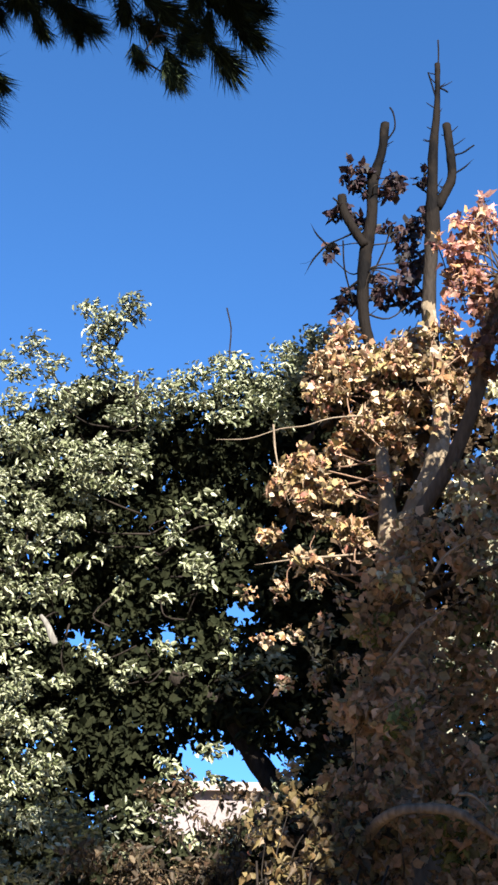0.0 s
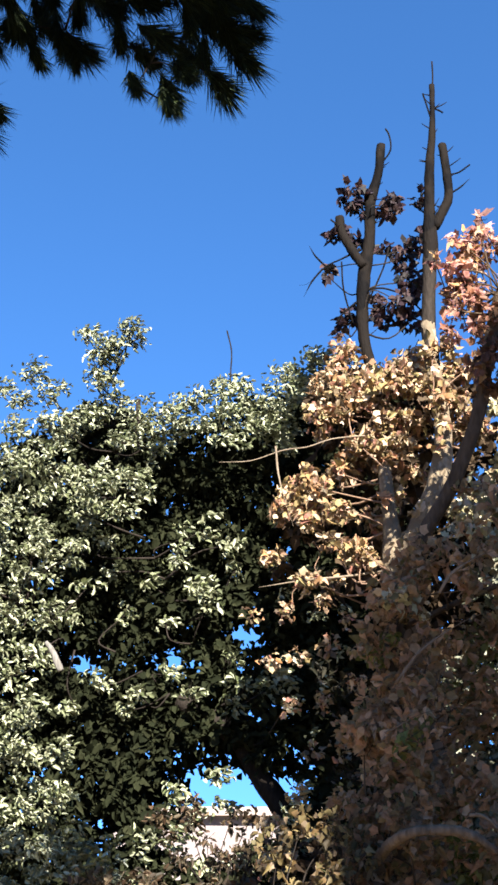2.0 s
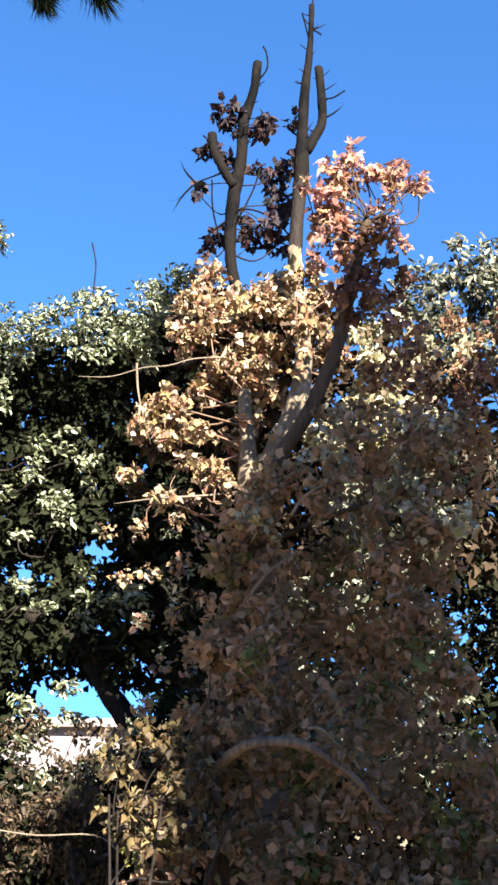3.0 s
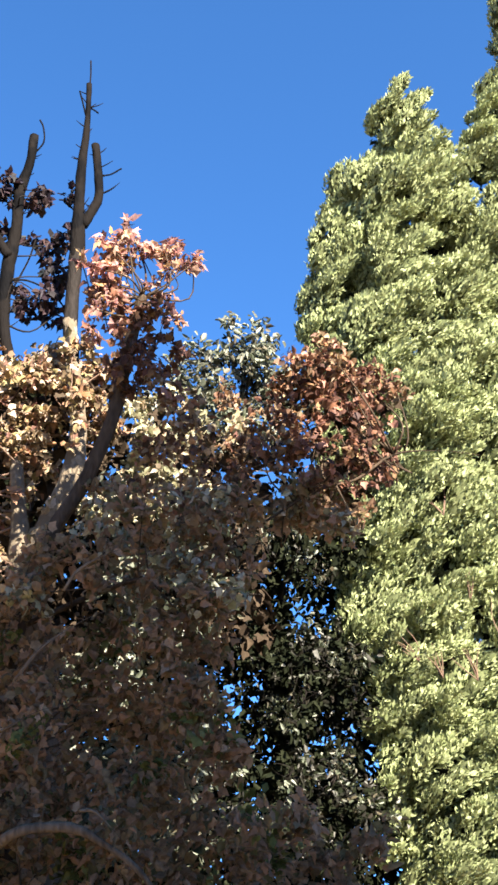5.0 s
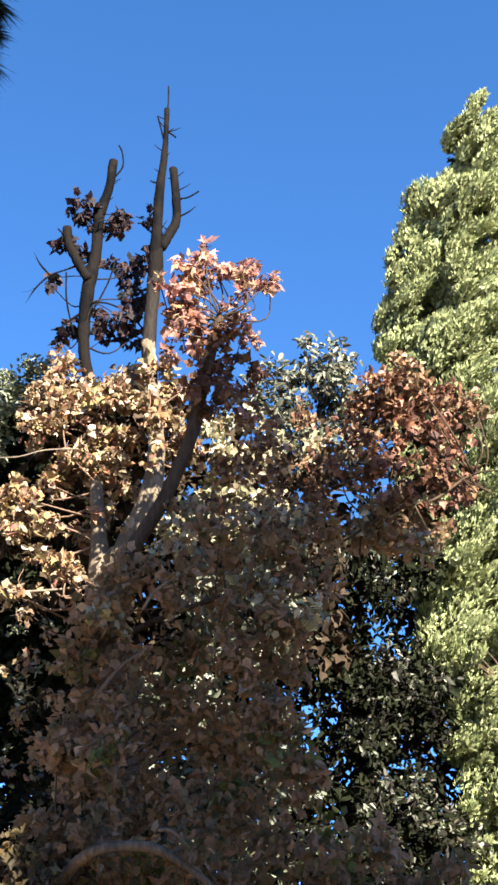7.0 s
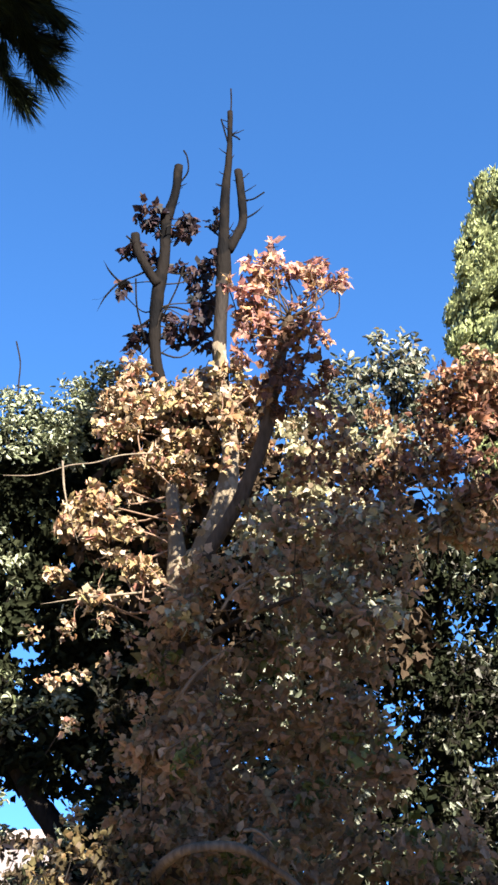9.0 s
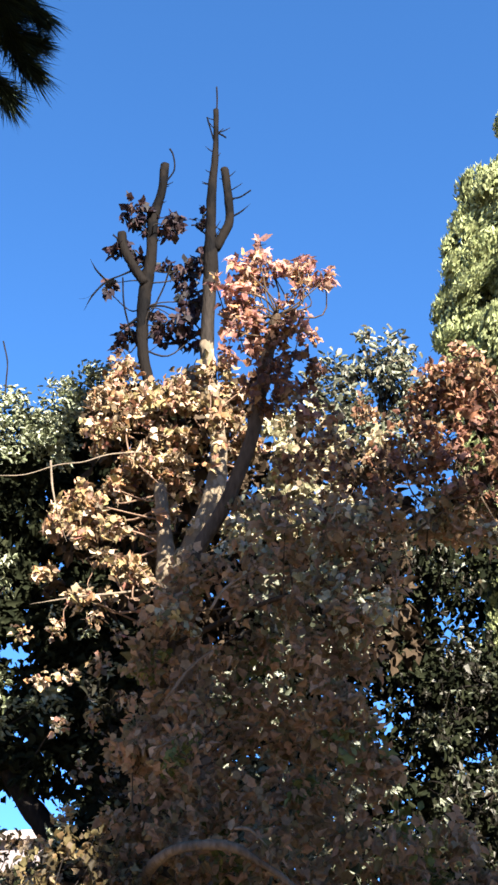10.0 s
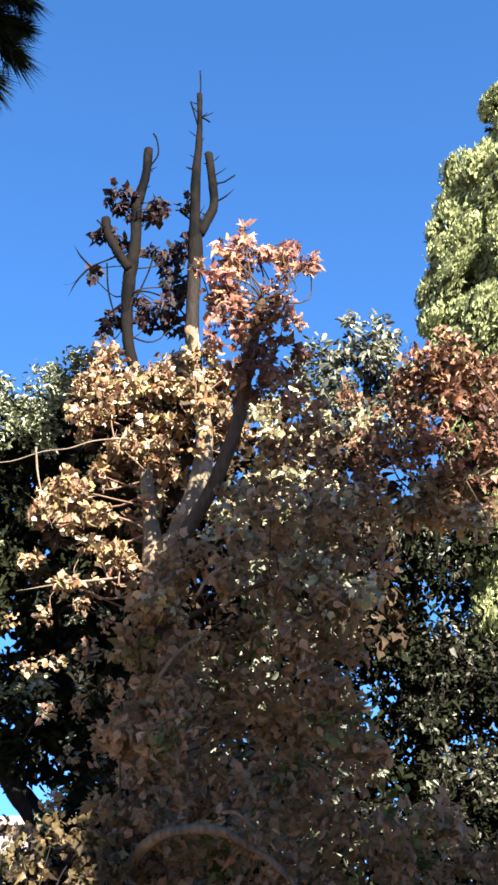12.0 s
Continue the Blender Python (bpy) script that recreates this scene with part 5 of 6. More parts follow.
MAPLE_TWIG_B = [
    (-0.42, 6.44, 3.64, 0.0), (-0.57, 6.42, 3.5, 0.0), (-0.69, 6.41, 3.33, 0.0),
]
MAPLE_TWIG_C = [
    (-0.63, 6.42, 2.09, 0.01), (-0.54, 6.43, 2.08, 0.01), (-0.42, 6.44, 1.96, 0.0), (-0.27, 6.44, 1.78, 0.0),
]
MAPLE_TWIG_D = [
    (-0.84, 6.39, 2.0, 0.0), (-0.82, 6.4, 2.15, 0.0), (-0.85, 6.39, 2.21, 0.0),
]
MAPLE_TWIG_E = [
    (-0.46, 6.43, 2.51, 0.0), (-0.21, 6.45, 2.41, 0.0), (0.12, 6.45, 2.36, 0.0),
]
MAPLE_TWIG_F = [
    (0.21, 6.45, 1.87, 0.0), (0.39, 6.44, 1.84, 0.0), (0.66, 6.42, 1.74, 0.0),
]
MAPLE_TWIG_G = [
    (0.09, 6.45, 3.99, 0.0), (0.39, 6.44, 4.12, 0.0), (0.68, 6.41, 4.21, 0.0),
]
MAPLE_TWIG_H = [
    (0.34, 6.44, 3.17, 0.0), (0.4, 6.44, 3.45, 0.0), (0.35, 6.44, 3.65, 0.0),
]
MAPLE_TWIG_I = [
    (-0.26, 6.44, 2.7, 0.0), (0.0, 6.45, 2.62, 0.0), (0.3, 6.44, 2.64, 0.0),
]
MAPLE_TWIG_J = [
    (-1.01, 6.37, 2.82, 0.01), (-0.85, 6.39, 3.02, 0.01), (-0.61, 6.42, 3.18, 0.0), (-0.44, 6.44, 3.25, 0.0),
]
MAPLE_TWIG_K = [
    (-1.08, 6.36, 2.53, 0.01), (-0.85, 6.39, 2.65, 0.0), (-0.59, 6.42, 2.68, 0.0), (-0.36, 6.44, 2.61, 0.0),
]
MAPLE_TWIGS = [MAPLE_TWIG_A, MAPLE_TWIG_B, MAPLE_TWIG_C, MAPLE_TWIG_D, MAPLE_TWIG_E, MAPLE_TWIG_F, MAPLE_TWIG_G, MAPLE_TWIG_H, MAPLE_TWIG_I, MAPLE_TWIG_J, MAPLE_TWIG_K]
PINE_TUFTS_A = [
    (-1.97, 4.29, 5.92, -60, 0.129), (-1.71, 4.24, 6.02, -60, 0.129), (-1.56, 4.45, 6.16, -60, 0.15), (-2.14, 4.24, 6.25, -70, 0.14),
    (-2.38, 4.21, 6.25, -70, 0.14), (-2.54, 3.94, 5.92, -60, 0.11), (-2.74, 3.92, 5.89, -60, 0.121), (-2.8, 3.68, 5.55, -60, 0.11),
    (-2.83, 3.36, 5.22, -70, 0.121), (-3.09, 3.65, 5.14, -70, 0.11), (-2.55, 3.58, 5.07, -50, 0.1), (-2.82, 3.37, 5.78, -60, 0.14),
    (-3.26, 3.49, 5.97, -60, 0.16), (-2.62, 3.64, 6.01, -60, 0.14), (-2.58, 3.9, 6.24, -60, 0.14), (-2.15, 3.79, 6.01, -50, 0.14),
    (-1.71, 4.12, 6.15, -50, 0.15), (-1.56, 4.44, 6.39, -40, 0.16), (-1.71, 4.03, 5.31, -60, 0.121),
]
PINE_TUFTS_B = [
    (-1.53, 4.35, 5.64, -75, 0.129), (-1.47, 4.59, 6.25, -30, 0.14), (-1.79, 4.08, 5.81, -40, 0.14), (-1.68, 4.38, 5.92, -70, 0.129),
    (-2.29, 4.12, 5.89, -70, 0.129), (-2.38, 4, 5.92, -80, 0.121), (-2.12, 4.23, 6.01, -60, 0.121), (-2.47, 3.99, 5.75, -50, 0.1),
    (-2.58, 3.51, 5.4, -70, 0.11), (-2.76, 3.5, 5.2, -70, 0.129), (-2.97, 3.53, 5.64, -50, 0.15), (-2.76, 3.97, 5.34, -40, 0.121),
    (-2.64, 3.59, 4.93, -80, 0.1), (-2.85, 3.65, 5.04, -80, 0.1), (-2.94, 3.29, 4.72, -70, 0.121), (-3.14, 3.6, 5.27, -60, 0.129),
    (-3.09, 3.37, 5, -80, 0.121), (-3.03, 3.47, 5.81, -60, 0.14), (-3.18, 3.44, 5.55, -90, 0.15),
]
PINE_TUFTS_C = [
    (-2.47, 3.65, 5.81, -70, 0.121), (-2.46, 4.03, 6.22, -50, 0.121), (-1.71, 4.44, 6.28, -40, 0.15), (-1.49, 4.54, 6.01, -70, 0.15),
    (-2.65, 3.62, 5.81, -80, 0.121), (-1.91, 4.04, 5.48, -75, 0.11), (-1.67, 4.1, 5.57, -60, 0.121), (-2.21, 4.24, 6.31, -60, 0.14),
    (-1.92, 4.14, 6.16, -40, 0.15), (-2.83, 3.55, 5.81, -70, 0.129), (-3.05, 3.45, 5.37, -70, 0.14), (-1.44, 4.47, 6.34, -20, 0.14),
    (-1.56, 4.23, 6.24, -20, 0.15), (-2.96, 3.42, 6.07, -60, 0.15), (-2.88, 3.76, 6.39, -60, 0.16), (-2.55, 3.99, 6.52, -60, 0.16),
    (-2.2, 3.94, 6.39, -60, 0.16), (-1.74, 4.03, 6.31, -30, 0.16), (-1.47, 4.58, 6.77, 0, 0.171),
]
PINE_TUFTS_D = [
    (-3.37, 3.29, 5.75, -80, 0.15), (-3.29, 3.29, 5.28, -80, 0.14), (-3.17, 3.26, 4.87, -80, 0.14), (-3.38, 3.45, 4.8, -80, 0.14),
    (-2.06, 4.08, 6.66, -30, 0.16), (-1.62, 4.15, 6.66, 0, 0.16),
]
PINE_TUFTS = PINE_TUFTS_A + PINE_TUFTS_B + PINE_TUFTS_C + PINE_TUFTS_D
PINE_LIMB = [
    (-4.29, 1.95, 5.25, 0.09), (-3.9, 2.62, 5.64, 0.071), (-3.49, 3.14, 5.86, 0.06), (-3.17, 3.47, 6.04, 0.05),
    (-2.79, 3.79, 6.16, 0.04), (-2.44, 4.03, 6.31, 0.029), (-2.12, 4.2, 6.46, 0.021), (-1.74, 4.36, 6.57, 0.01),
    (-1.47, 4.46, 6.61, 0.01),
]
PINE_LIMB_LOW = [
    (-3.88, 2.46, 5.33, 0.04), (-3.56, 2.92, 5.39, 0.029), (-3.26, 3.26, 5.31, 0.021), (-3.06, 3.44, 5.22, 0.021),
    (-2.88, 3.59, 5.14, 0.01), (-2.71, 3.71, 5.14, 0.01),
]


# ---- cypress trees ----


def lobes(edge, right, gaps, y, top):
    """Foliage lobes that fill a cypress from its windward edge to its other side, open at the gaps."""
    found, z = [], 0.6
    while z < top:
        left, far = np.interp(z, *zip(*edge)), np.interp(z, *zip(*right))
        wide = far - left
        r = min(0.46, 0.16 + wide * 0.22)
        n = max(1, int(round(wide / (r * 1.35))))
        for i in range(n):
            u = (i + 0.5) / n
            x = left + r * 0.75 + max(0.0, wide - 1.6 * r) * (u if n > 1 else 0.5) + rng.normal(0, r * 0.2) * (i > 0)
            zz = z + rng.normal(0, r * (0.6 if i else 0.2))
            if not any(math.hypot(x - gx, zz - gz) < g + r * 0.35 for gx, gz, g in gaps):
                found.append((x, y - 0.7 * math.sin(math.pi * u) + rng.normal(0, 0.12), zz, r * rng.uniform(0.85, 1.1)))
        z += r * 0.88
    return found


def cypress(clumps, x, y, height, label, lean=0.0, leaf=0.08, k=260, density=52, size=1.0, deep=(), shrink=0.5):
    """Plumes swept up and downwind all over the lobes, each a plump core set with fine flat sprays."""
    ob = thing("cypress_tree", x, y, 0, label, "tree", "cypresses")
    limb("trunk", [(x, y, -0.1, 0.3), (x, y, height * 0.3, 0.22), (x + lean * 0.4, y, height * 0.65, 0.12), (x + lean, y, height * 0.93, 0.03)], DARK_BARK, ob, sides=8)
    # Dark leaves and solid cores put the shade of the gaps into colour.
    crown("shade_foliage", [(cx + 0.05, cy + 0.35, cz, r) for cx, cy, cz, r in clumps], 320, SPRAY_V, SPRAY_F, 0.14, INNER_SHADE, ob, "inner foliage painted dark as shade", slim=1.5, out=0.7)
    blobs("shade_mass", [(cx + 0.1, cy + 0.3, cz, r) for cx, cy, cz, r in clumps if r > 0.25] + list(deep), shrink, CYPRESS_SHADE, ob, "brown-green inner mass painted dark for shaded gaps")
    groups = [scatter([q], density, 0.7, 0.92, 1.0) for q in clumps]
    base, out = np.vstack([q[0] for q in groups]), np.vstack([q[1] for q in groups])
    small = np.concatenate([np.full(len(a[0]), min(1.0, max(0.5, q[3] / 0.42))) for a, q in zip(groups, clumps)])[:, None, None]
    m = len(base)
    lift = unit(out * 0.4 + np.array((0.5, -0.3, 0.75)) + rng.normal(0, 0.16, out.shape))
    reach = rng.uniform(0.38, 0.7, (m, 1, 1)) * small * size
    go = (np.arange(k)[None, :, None] + rng.random((m, k, 1))) / k
    turn = rng.random((m, k, 1)) * 2 * np.pi
    u = unit(np.cross(lift, np.array((0.2, 0.9, 0.1))))[:, None]
    w = unit(np.cross(lift, u[:, 0]))[:, None]
    girth = reach * 0.2 * np.sin(np.pi * (0.16 + 0.74 * go)) * rng.uniform(0.85, 1.15, (m, k, 1))
    bow = np.array((0.22, -0.15, -0.25)) * go ** 2 * reach
    skin = u * np.cos(turn) * 1.1 + w * np.sin(turn)
    at = (base[:, None] + lift[:, None] * reach * (go - 0.55) + skin * girth + bow).reshape(-1, 3)
    n = len(at)
    skin = skin.reshape(-1, 3)
    along = np.repeat(lift, k, 0) + skin * 0.3 + rng.normal(0, 0.4, (n, 3))
    s = leaf * size * rng.uniform(0.6, 1.3, n)
    v = placed(SPRAY_V, at - np.array(ob.location), along, unit(skin + rng.normal(0, 0.3, (n, 3))), s, s * rng.uniform(0.8, 1.3, n))
    part("crown", many("crown", v, SPRAY_F, CYPRESS), ob, "sage-green feathery scale foliage", "stuff")
    length = reach[:, 0, 0]
    v = placed(TONGUE_V, base - lift * (length * 0.58)[:, None] - np.array(ob.location), lift, unit(out + rng.normal(0, 0.1, out.shape)), length * 0.9, length * 0.62)
    # Cores show between the sprays as painted crevice shade.
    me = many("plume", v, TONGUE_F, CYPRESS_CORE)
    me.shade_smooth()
    part("plume_mass", me, ob, "plump cypress plume cores painted darker as crevice shade", "stuff")
    return ob


CYPRESS_EDGE = [(0.5, 2.4), (2.3, 2.25), (3.0, 2.05), (3.75, 2.15), (4.64, 1.9), (5.5, 1.65), (6.7, 1.75), (7.9, 1.65), (8.9, 1.5), (9.9, 1.55), (10.5, 1.82), (11.0, 2.1), (11.7, 2.4), (12.2, 2.72), (12.6, 3.1), (12.9, 3.4)]
CYPRESS_RIGHT = [(0.5, 4.6), (9.4, 5.2), (11.0, 4.7), (11.7, 4.35), (12.2, 4.05), (12.6, 3.85), (13.0, 3.55)]
CYPRESS_HOLLOWS = [(3.49, 9.81, 0.26), (3.75, 9.16, 0.14), (4.22, 7.74, 0.2), (4.31, 6.66, 0.2), (2.9, 4.15, 0.05), (3.57, 4.91, 0.22), (3.6, 2.79, 0.1)]
rng = np.random.default_rng(12)
CYPRESS_SIDE = [(2.55, 13.25, 3.95, 0.32), (2.4, 13.3, 3.5, 0.28), (2.3, 13.3, 2.6, 0.3), (4.6, 13.2, 12.2, 0.24), (4.75, 13.2, 12.6, 0.2), (4.9, 13.2, 12.9, 0.14), (4.95, 13.2, 12.1, 0.3), (4.6, 13.2, 11.7, 0.34), (5.1, 13.3, 11.9, 0.34), (4.95, 13.3, 11.2, 0.38)]
tall_cypress = cypress(lobes(CYPRESS_EDGE, CYPRESS_RIGHT, CYPRESS_HOLLOWS, 13.7, 12.95) + CYPRESS_SIDE, 3.4, 14.2, 11.6, "tall yellow-green cypress with wind-bent feathery sprays", lean=-0.2, deep=[(x + 0.35, 14.3, z, 0.6) for x, y, z, r in lobes(CYPRESS_EDGE, CYPRESS_RIGHT, [], 14.4, 11.6)])


def twig_fan(tree, x, y, z, count, length, lean, seed):
    """Bare brown shoots that rise from one point where the foliage is open."""
    g = np.random.default_rng(seed)
    for k in range(int(count)):
        d = unit(np.array((lean + g.normal(0, 0.4), -0.15 + g.normal(0, 0.15), 1.0))) * length * g.uniform(0.6, 1.1)
        v, f = tube([(x, y, z, 0.008), (x + d[0] * 0.45 + g.normal(0, 0.03), y + d[1] * 0.5, z + d[2] * 0.5, 0.006), (x + d[0], y + d[1], z + d[2], 0.002)], 5, 3, 0.1, seed=k)
        part("twig", mesh_from("twig", v - np.array(tree.location), f, BROWN_TWIG, True), tree, "bare brown shoot")


for k, (x, y, z, n, size, lean) in enumerate(CYPRESS_GAPS):
    twig_fan(tall_cypress, x, y, z, n, size, lean, k)
cypress(CYPRESS_TALL_CLUMPS, 5.0, 15.2, 13.0, "taller narrow green cypress beside the other", lean=0.2, density=60, size=1.15, shrink=0.45)

# ---- broadleaf trees behind ----
rng = np.random.default_rng(21)
OAK_LEAF = dict(up=0.95, droop=0.1, wind=(1.1, 0, 0.05), core=0.1, squash=0.5, slim=1.0)
GREEN_FORK = [(-2.85, 12.9, 1.9, 0.12), (-2.75, 12.85, 2.6, 0.1), (-2.95, 12.8, 3.2, 0.1), (-3.5, 12.8, 3.6, 0.08), (-4.3, 12.9, 4.4, 0.05)]
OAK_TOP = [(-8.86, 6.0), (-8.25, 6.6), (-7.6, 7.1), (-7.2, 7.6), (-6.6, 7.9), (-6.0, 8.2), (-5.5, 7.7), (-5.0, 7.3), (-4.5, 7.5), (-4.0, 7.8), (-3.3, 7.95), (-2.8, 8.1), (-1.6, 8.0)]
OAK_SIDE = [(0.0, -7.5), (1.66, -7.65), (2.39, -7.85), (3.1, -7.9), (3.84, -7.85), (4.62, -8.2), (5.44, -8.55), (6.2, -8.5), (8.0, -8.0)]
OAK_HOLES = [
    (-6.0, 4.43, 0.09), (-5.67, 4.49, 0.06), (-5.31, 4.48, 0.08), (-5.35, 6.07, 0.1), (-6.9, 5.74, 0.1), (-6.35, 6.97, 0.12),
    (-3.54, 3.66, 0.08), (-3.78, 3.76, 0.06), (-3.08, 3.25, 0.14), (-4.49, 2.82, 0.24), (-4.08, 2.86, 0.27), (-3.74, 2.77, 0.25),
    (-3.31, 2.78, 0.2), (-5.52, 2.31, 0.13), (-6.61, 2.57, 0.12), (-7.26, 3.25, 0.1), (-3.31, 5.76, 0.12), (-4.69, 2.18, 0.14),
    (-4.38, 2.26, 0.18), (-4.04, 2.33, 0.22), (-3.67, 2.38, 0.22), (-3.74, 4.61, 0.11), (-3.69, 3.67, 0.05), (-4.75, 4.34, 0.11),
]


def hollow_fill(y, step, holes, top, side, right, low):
    """Clumps of shade-dark leaves that fill the depth of a crown up to its outline, open where the sky shows through.
    """
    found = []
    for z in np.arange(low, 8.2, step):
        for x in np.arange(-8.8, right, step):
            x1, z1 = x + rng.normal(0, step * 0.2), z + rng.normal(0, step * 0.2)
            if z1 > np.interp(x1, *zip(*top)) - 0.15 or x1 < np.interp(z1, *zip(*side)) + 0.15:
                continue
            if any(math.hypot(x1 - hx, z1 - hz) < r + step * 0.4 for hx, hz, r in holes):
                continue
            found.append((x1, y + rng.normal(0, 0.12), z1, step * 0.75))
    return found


g = thing("broadleaf_tree", -3.0, 12.6, 0, "large green broadleaf tree with glossy pale-edged leaves", "tree")
limb("trunk", [(x, y + 0.3, z, r) for x, y, z, r in GREEN_TRUNK[:7]], DARK_BARK, g, "leaning dark trunk", seed=2)
limb("stub", GREEN_STUB, DEAD_WOOD, g, "pale broken branch", seed=21)
limb("bough", [(x, y + 0.8, z, r) for x, y, z, r in GREEN_LIMB], DARK_BARK, g, seed=3)
limb("bough", GREEN_FORK, DARK_BARK, g, seed=24)
twigs("twig_mass", GREEN_CLUMPS + GREEN_SPARSE, [GREEN_TRUNK, GREEN_LIMB], DARK_BARK, g, 0.008, most=1.1)
limb("twig", GREEN_TWIG, DARK_BARK, g, "dead twig", sides=5, seed=23)
# Near-black backing leaves stand in for the shade in the hollow crown.
crown("shade_inner_leaves", hollow_fill(12.4, 0.27, OAK_HOLES, OAK_TOP, OAK_SIDE, -1.7, 0.5) + hollow_fill(12.95, 0.3, OAK_HOLES, OAK_TOP, OAK_SIDE, -1.7, 0.5), 1900, OVAL_V, OVAL_F, 0.12, INNER_SHADE, g, "inner leaves painted dark as shade", slim=1.4, out=1.0)
crown("crown", tufts(GREEN_SPARSE, 62, 0.07, 0.14), 1300, OVAL_V, OVAL_F, 0.085, GREEN, g, "sparse green leaves", **OAK_LEAF)
crown("crown", tufts(GREEN_SPARSE_C, 210, 0.05, 0.1), 1500, OVAL_V, OVAL_F, 0.06, GREEN, g, "sparse pale leaves", **OAK_LEAF)
crown("crown", tufts(GREEN_RIM, 110, 0.07, 0.14), 1500, OVAL_V, OVAL_F, 0.085, GREEN, g, "sparse green leaves", **OAK_LEAF)
crown("crown", tufts(GREEN_CLUMPS, 125, 0.1, 0.19), 1500, OVAL_V, OVAL_F, 0.072, GREEN, g, "dense green leaves", **OAK_LEAF)

h = thing("broadleaf_tree", 1.6, 13.6, 0, "pale green broadleaf tree behind the bare-topped tree", "tree")
SECOND_TRUNK = [(1.4, 13.8, -0.1, 0.22), (1.3, 13.7, 2.5, 0.18), (1.0, 13.5, 4.5, 0.12), (0.7, 13.4, 6.3, 0.06), (0.9, 13.4, 7.6, 0.02)]
limb("trunk", SECOND_TRUNK, DARK_BARK, h, seed=4)
twigs("twig_mass", SECOND_CLUMPS, [SECOND_TRUNK], DARK_BARK, h, 0.012, most=1.2)
crown("shade_inner_leaves", [(x, y + 0.2, z, r) for x, y, z, r in SECOND_CROWN], 1100, OVAL_V, OVAL_F, 0.1, DUSKY_SHADE, h, "inner leaves painted dark as shade")
crown("crown", tufts([(x, y, z, r * 1.15) for x, y, z, r in SECOND_CLUMPS], 190, 0.09, 0.17), 1000, OVAL_V, OVAL_F, 0.11, SECOND, h, "pale green leaves", up=0.5, wind=(0.3, 0, 0), core=0.1)

# Nothing shades this tree; its leaf colours carry the shade.
d = thing("broadleaf_tree", 2.0, 12.8, 0, "green tree beside the cypress, its shade painted into dark leaves", "tree")
DUSKY_TRUNK = [(1.2, 13.5, -0.1, 0.16), (1.2, 13.5, 2.0, 0.12), (1.15, 13.4, 3.8, 0.07), (1.2, 13.3, 5.4, 0.03)]
limb("trunk", DUSKY_TRUNK, DARK_BARK, d, seed=22)
twigs("twig_mass", DUSKY_CLUMPS, [DUSKY_TRUNK], DARK_BARK, d, 0.012, most=1.4)
crown("crown", tufts(DUSKY_CLUMPS, 42, 0.08, 0.16), 800, OVAL_V, OVAL_F, 0.085, DUSKY_SHADE, d, "green leaves painted dark as shade", up=0.5, wind=(0.3, 0, 0), core=0.1)

FILL = [(x + rng.normal(0, 0.12), 13.4, z, 0.3) for x in (0.1, 0.5, 0.9, 1.3, 1.7) for z in np.arange(0.5, 4.6, 0.42)]
FILL += [(x, 14.1, z, 0.36) for x in (1.95, 2.3, 2.65) for z in np.arange(0.6, 6.2, 0.4)] + [(x, 14.2, z, 0.36) for x in (3.0, 3.35) for z in np.arange(2.4, 4.9, 0.4)]
crown("crown", [(hx, 13.2, hz, r + 0.1) for hx, hz, r in DUSKY_HOLES], 750, OVAL_V, OVAL_F, 0.085, DUSKY_SHADE, d, "thin leaves painted dark as shade", up=0.5, core=0.1)
FILL += [(1.46 + a, 13.3, 5.14 + b, 0.17) for a in (-0.12, 0.16) for b in (-0.35, -0.05, 0.3)]
FILL = [q for q in FILL if all(math.hypot(q[0] - hx, q[2] - hz) > r * 0.5 + 0.12 for hx, hz, r in DUSKY_HOLES)]
# The same near-black leaves close the gaps here as painted shade.
crown("shade_inner_leaves", [(x, y + 0.5, z, r) for x, y, z, r in DUSKY_CLUMPS + DUSKY_BACK_CLUMPS] + FILL, 900, OVAL_V, OVAL_F, 0.12, INNER_SHADE, d, "inner leaves painted dark as shade", slim=1.3, out=0.85)
# Pale leaves added as painted glints of sun.
crown("crown", tufts([q for q in DUSKY_CLUMPS_D + DUSKY_CLUMPS_E if q in DUSKY_CLUMPS], 4, 0.06, 0.1), 1300, OVAL_V, OVAL_F, 0.07, SECOND, d, "few pale leaves painted as sunlit glints", up=0.5, wind=(0.5, 0, 0), core=0.1)

# ---- the lopped plane tree ----
rng = np.random.default_rng(22)
p = thing("plane_tree", PLANE_TRUNK[0][0], PLANE_TRUNK[0][1], 0, "lopped plane tree with three bare sawn-off stems and tan leaves", "tree")
base = PLANE_TRUNK[0]
limb("trunk", [(base[0], base[1], -0.1, 0.3), *PLANE_TRUNK], MAPLE_BARK, p, "rough grey-brown bark", seed=5)
limb("stem", PLANE_STEM_RIGHT, PLANE_BARK, p, "pale flaking stem", seed=6)
limb("stem", [(-1.055, 9.44, 6.5, 0.076), (-1.085, 9.5, 6.9, 0.073), (-1.06, 9.5, 7.35, 0.069), (-1.035, 9.5, 7.78, 0.071)], DARK_BARK, p, "grey-brown bark below the cut", seed=6)
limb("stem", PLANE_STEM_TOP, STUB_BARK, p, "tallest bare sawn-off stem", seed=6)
limb("stem", PLANE_STEM_LEFT_LOW, PLANE_BARK, p, "pale flaking stem", seed=7)
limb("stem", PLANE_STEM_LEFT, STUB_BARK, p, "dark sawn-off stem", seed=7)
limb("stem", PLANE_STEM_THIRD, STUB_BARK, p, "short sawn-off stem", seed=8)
limb("stub", PLANE_STUB, STUB_BARK, p, seed=9)
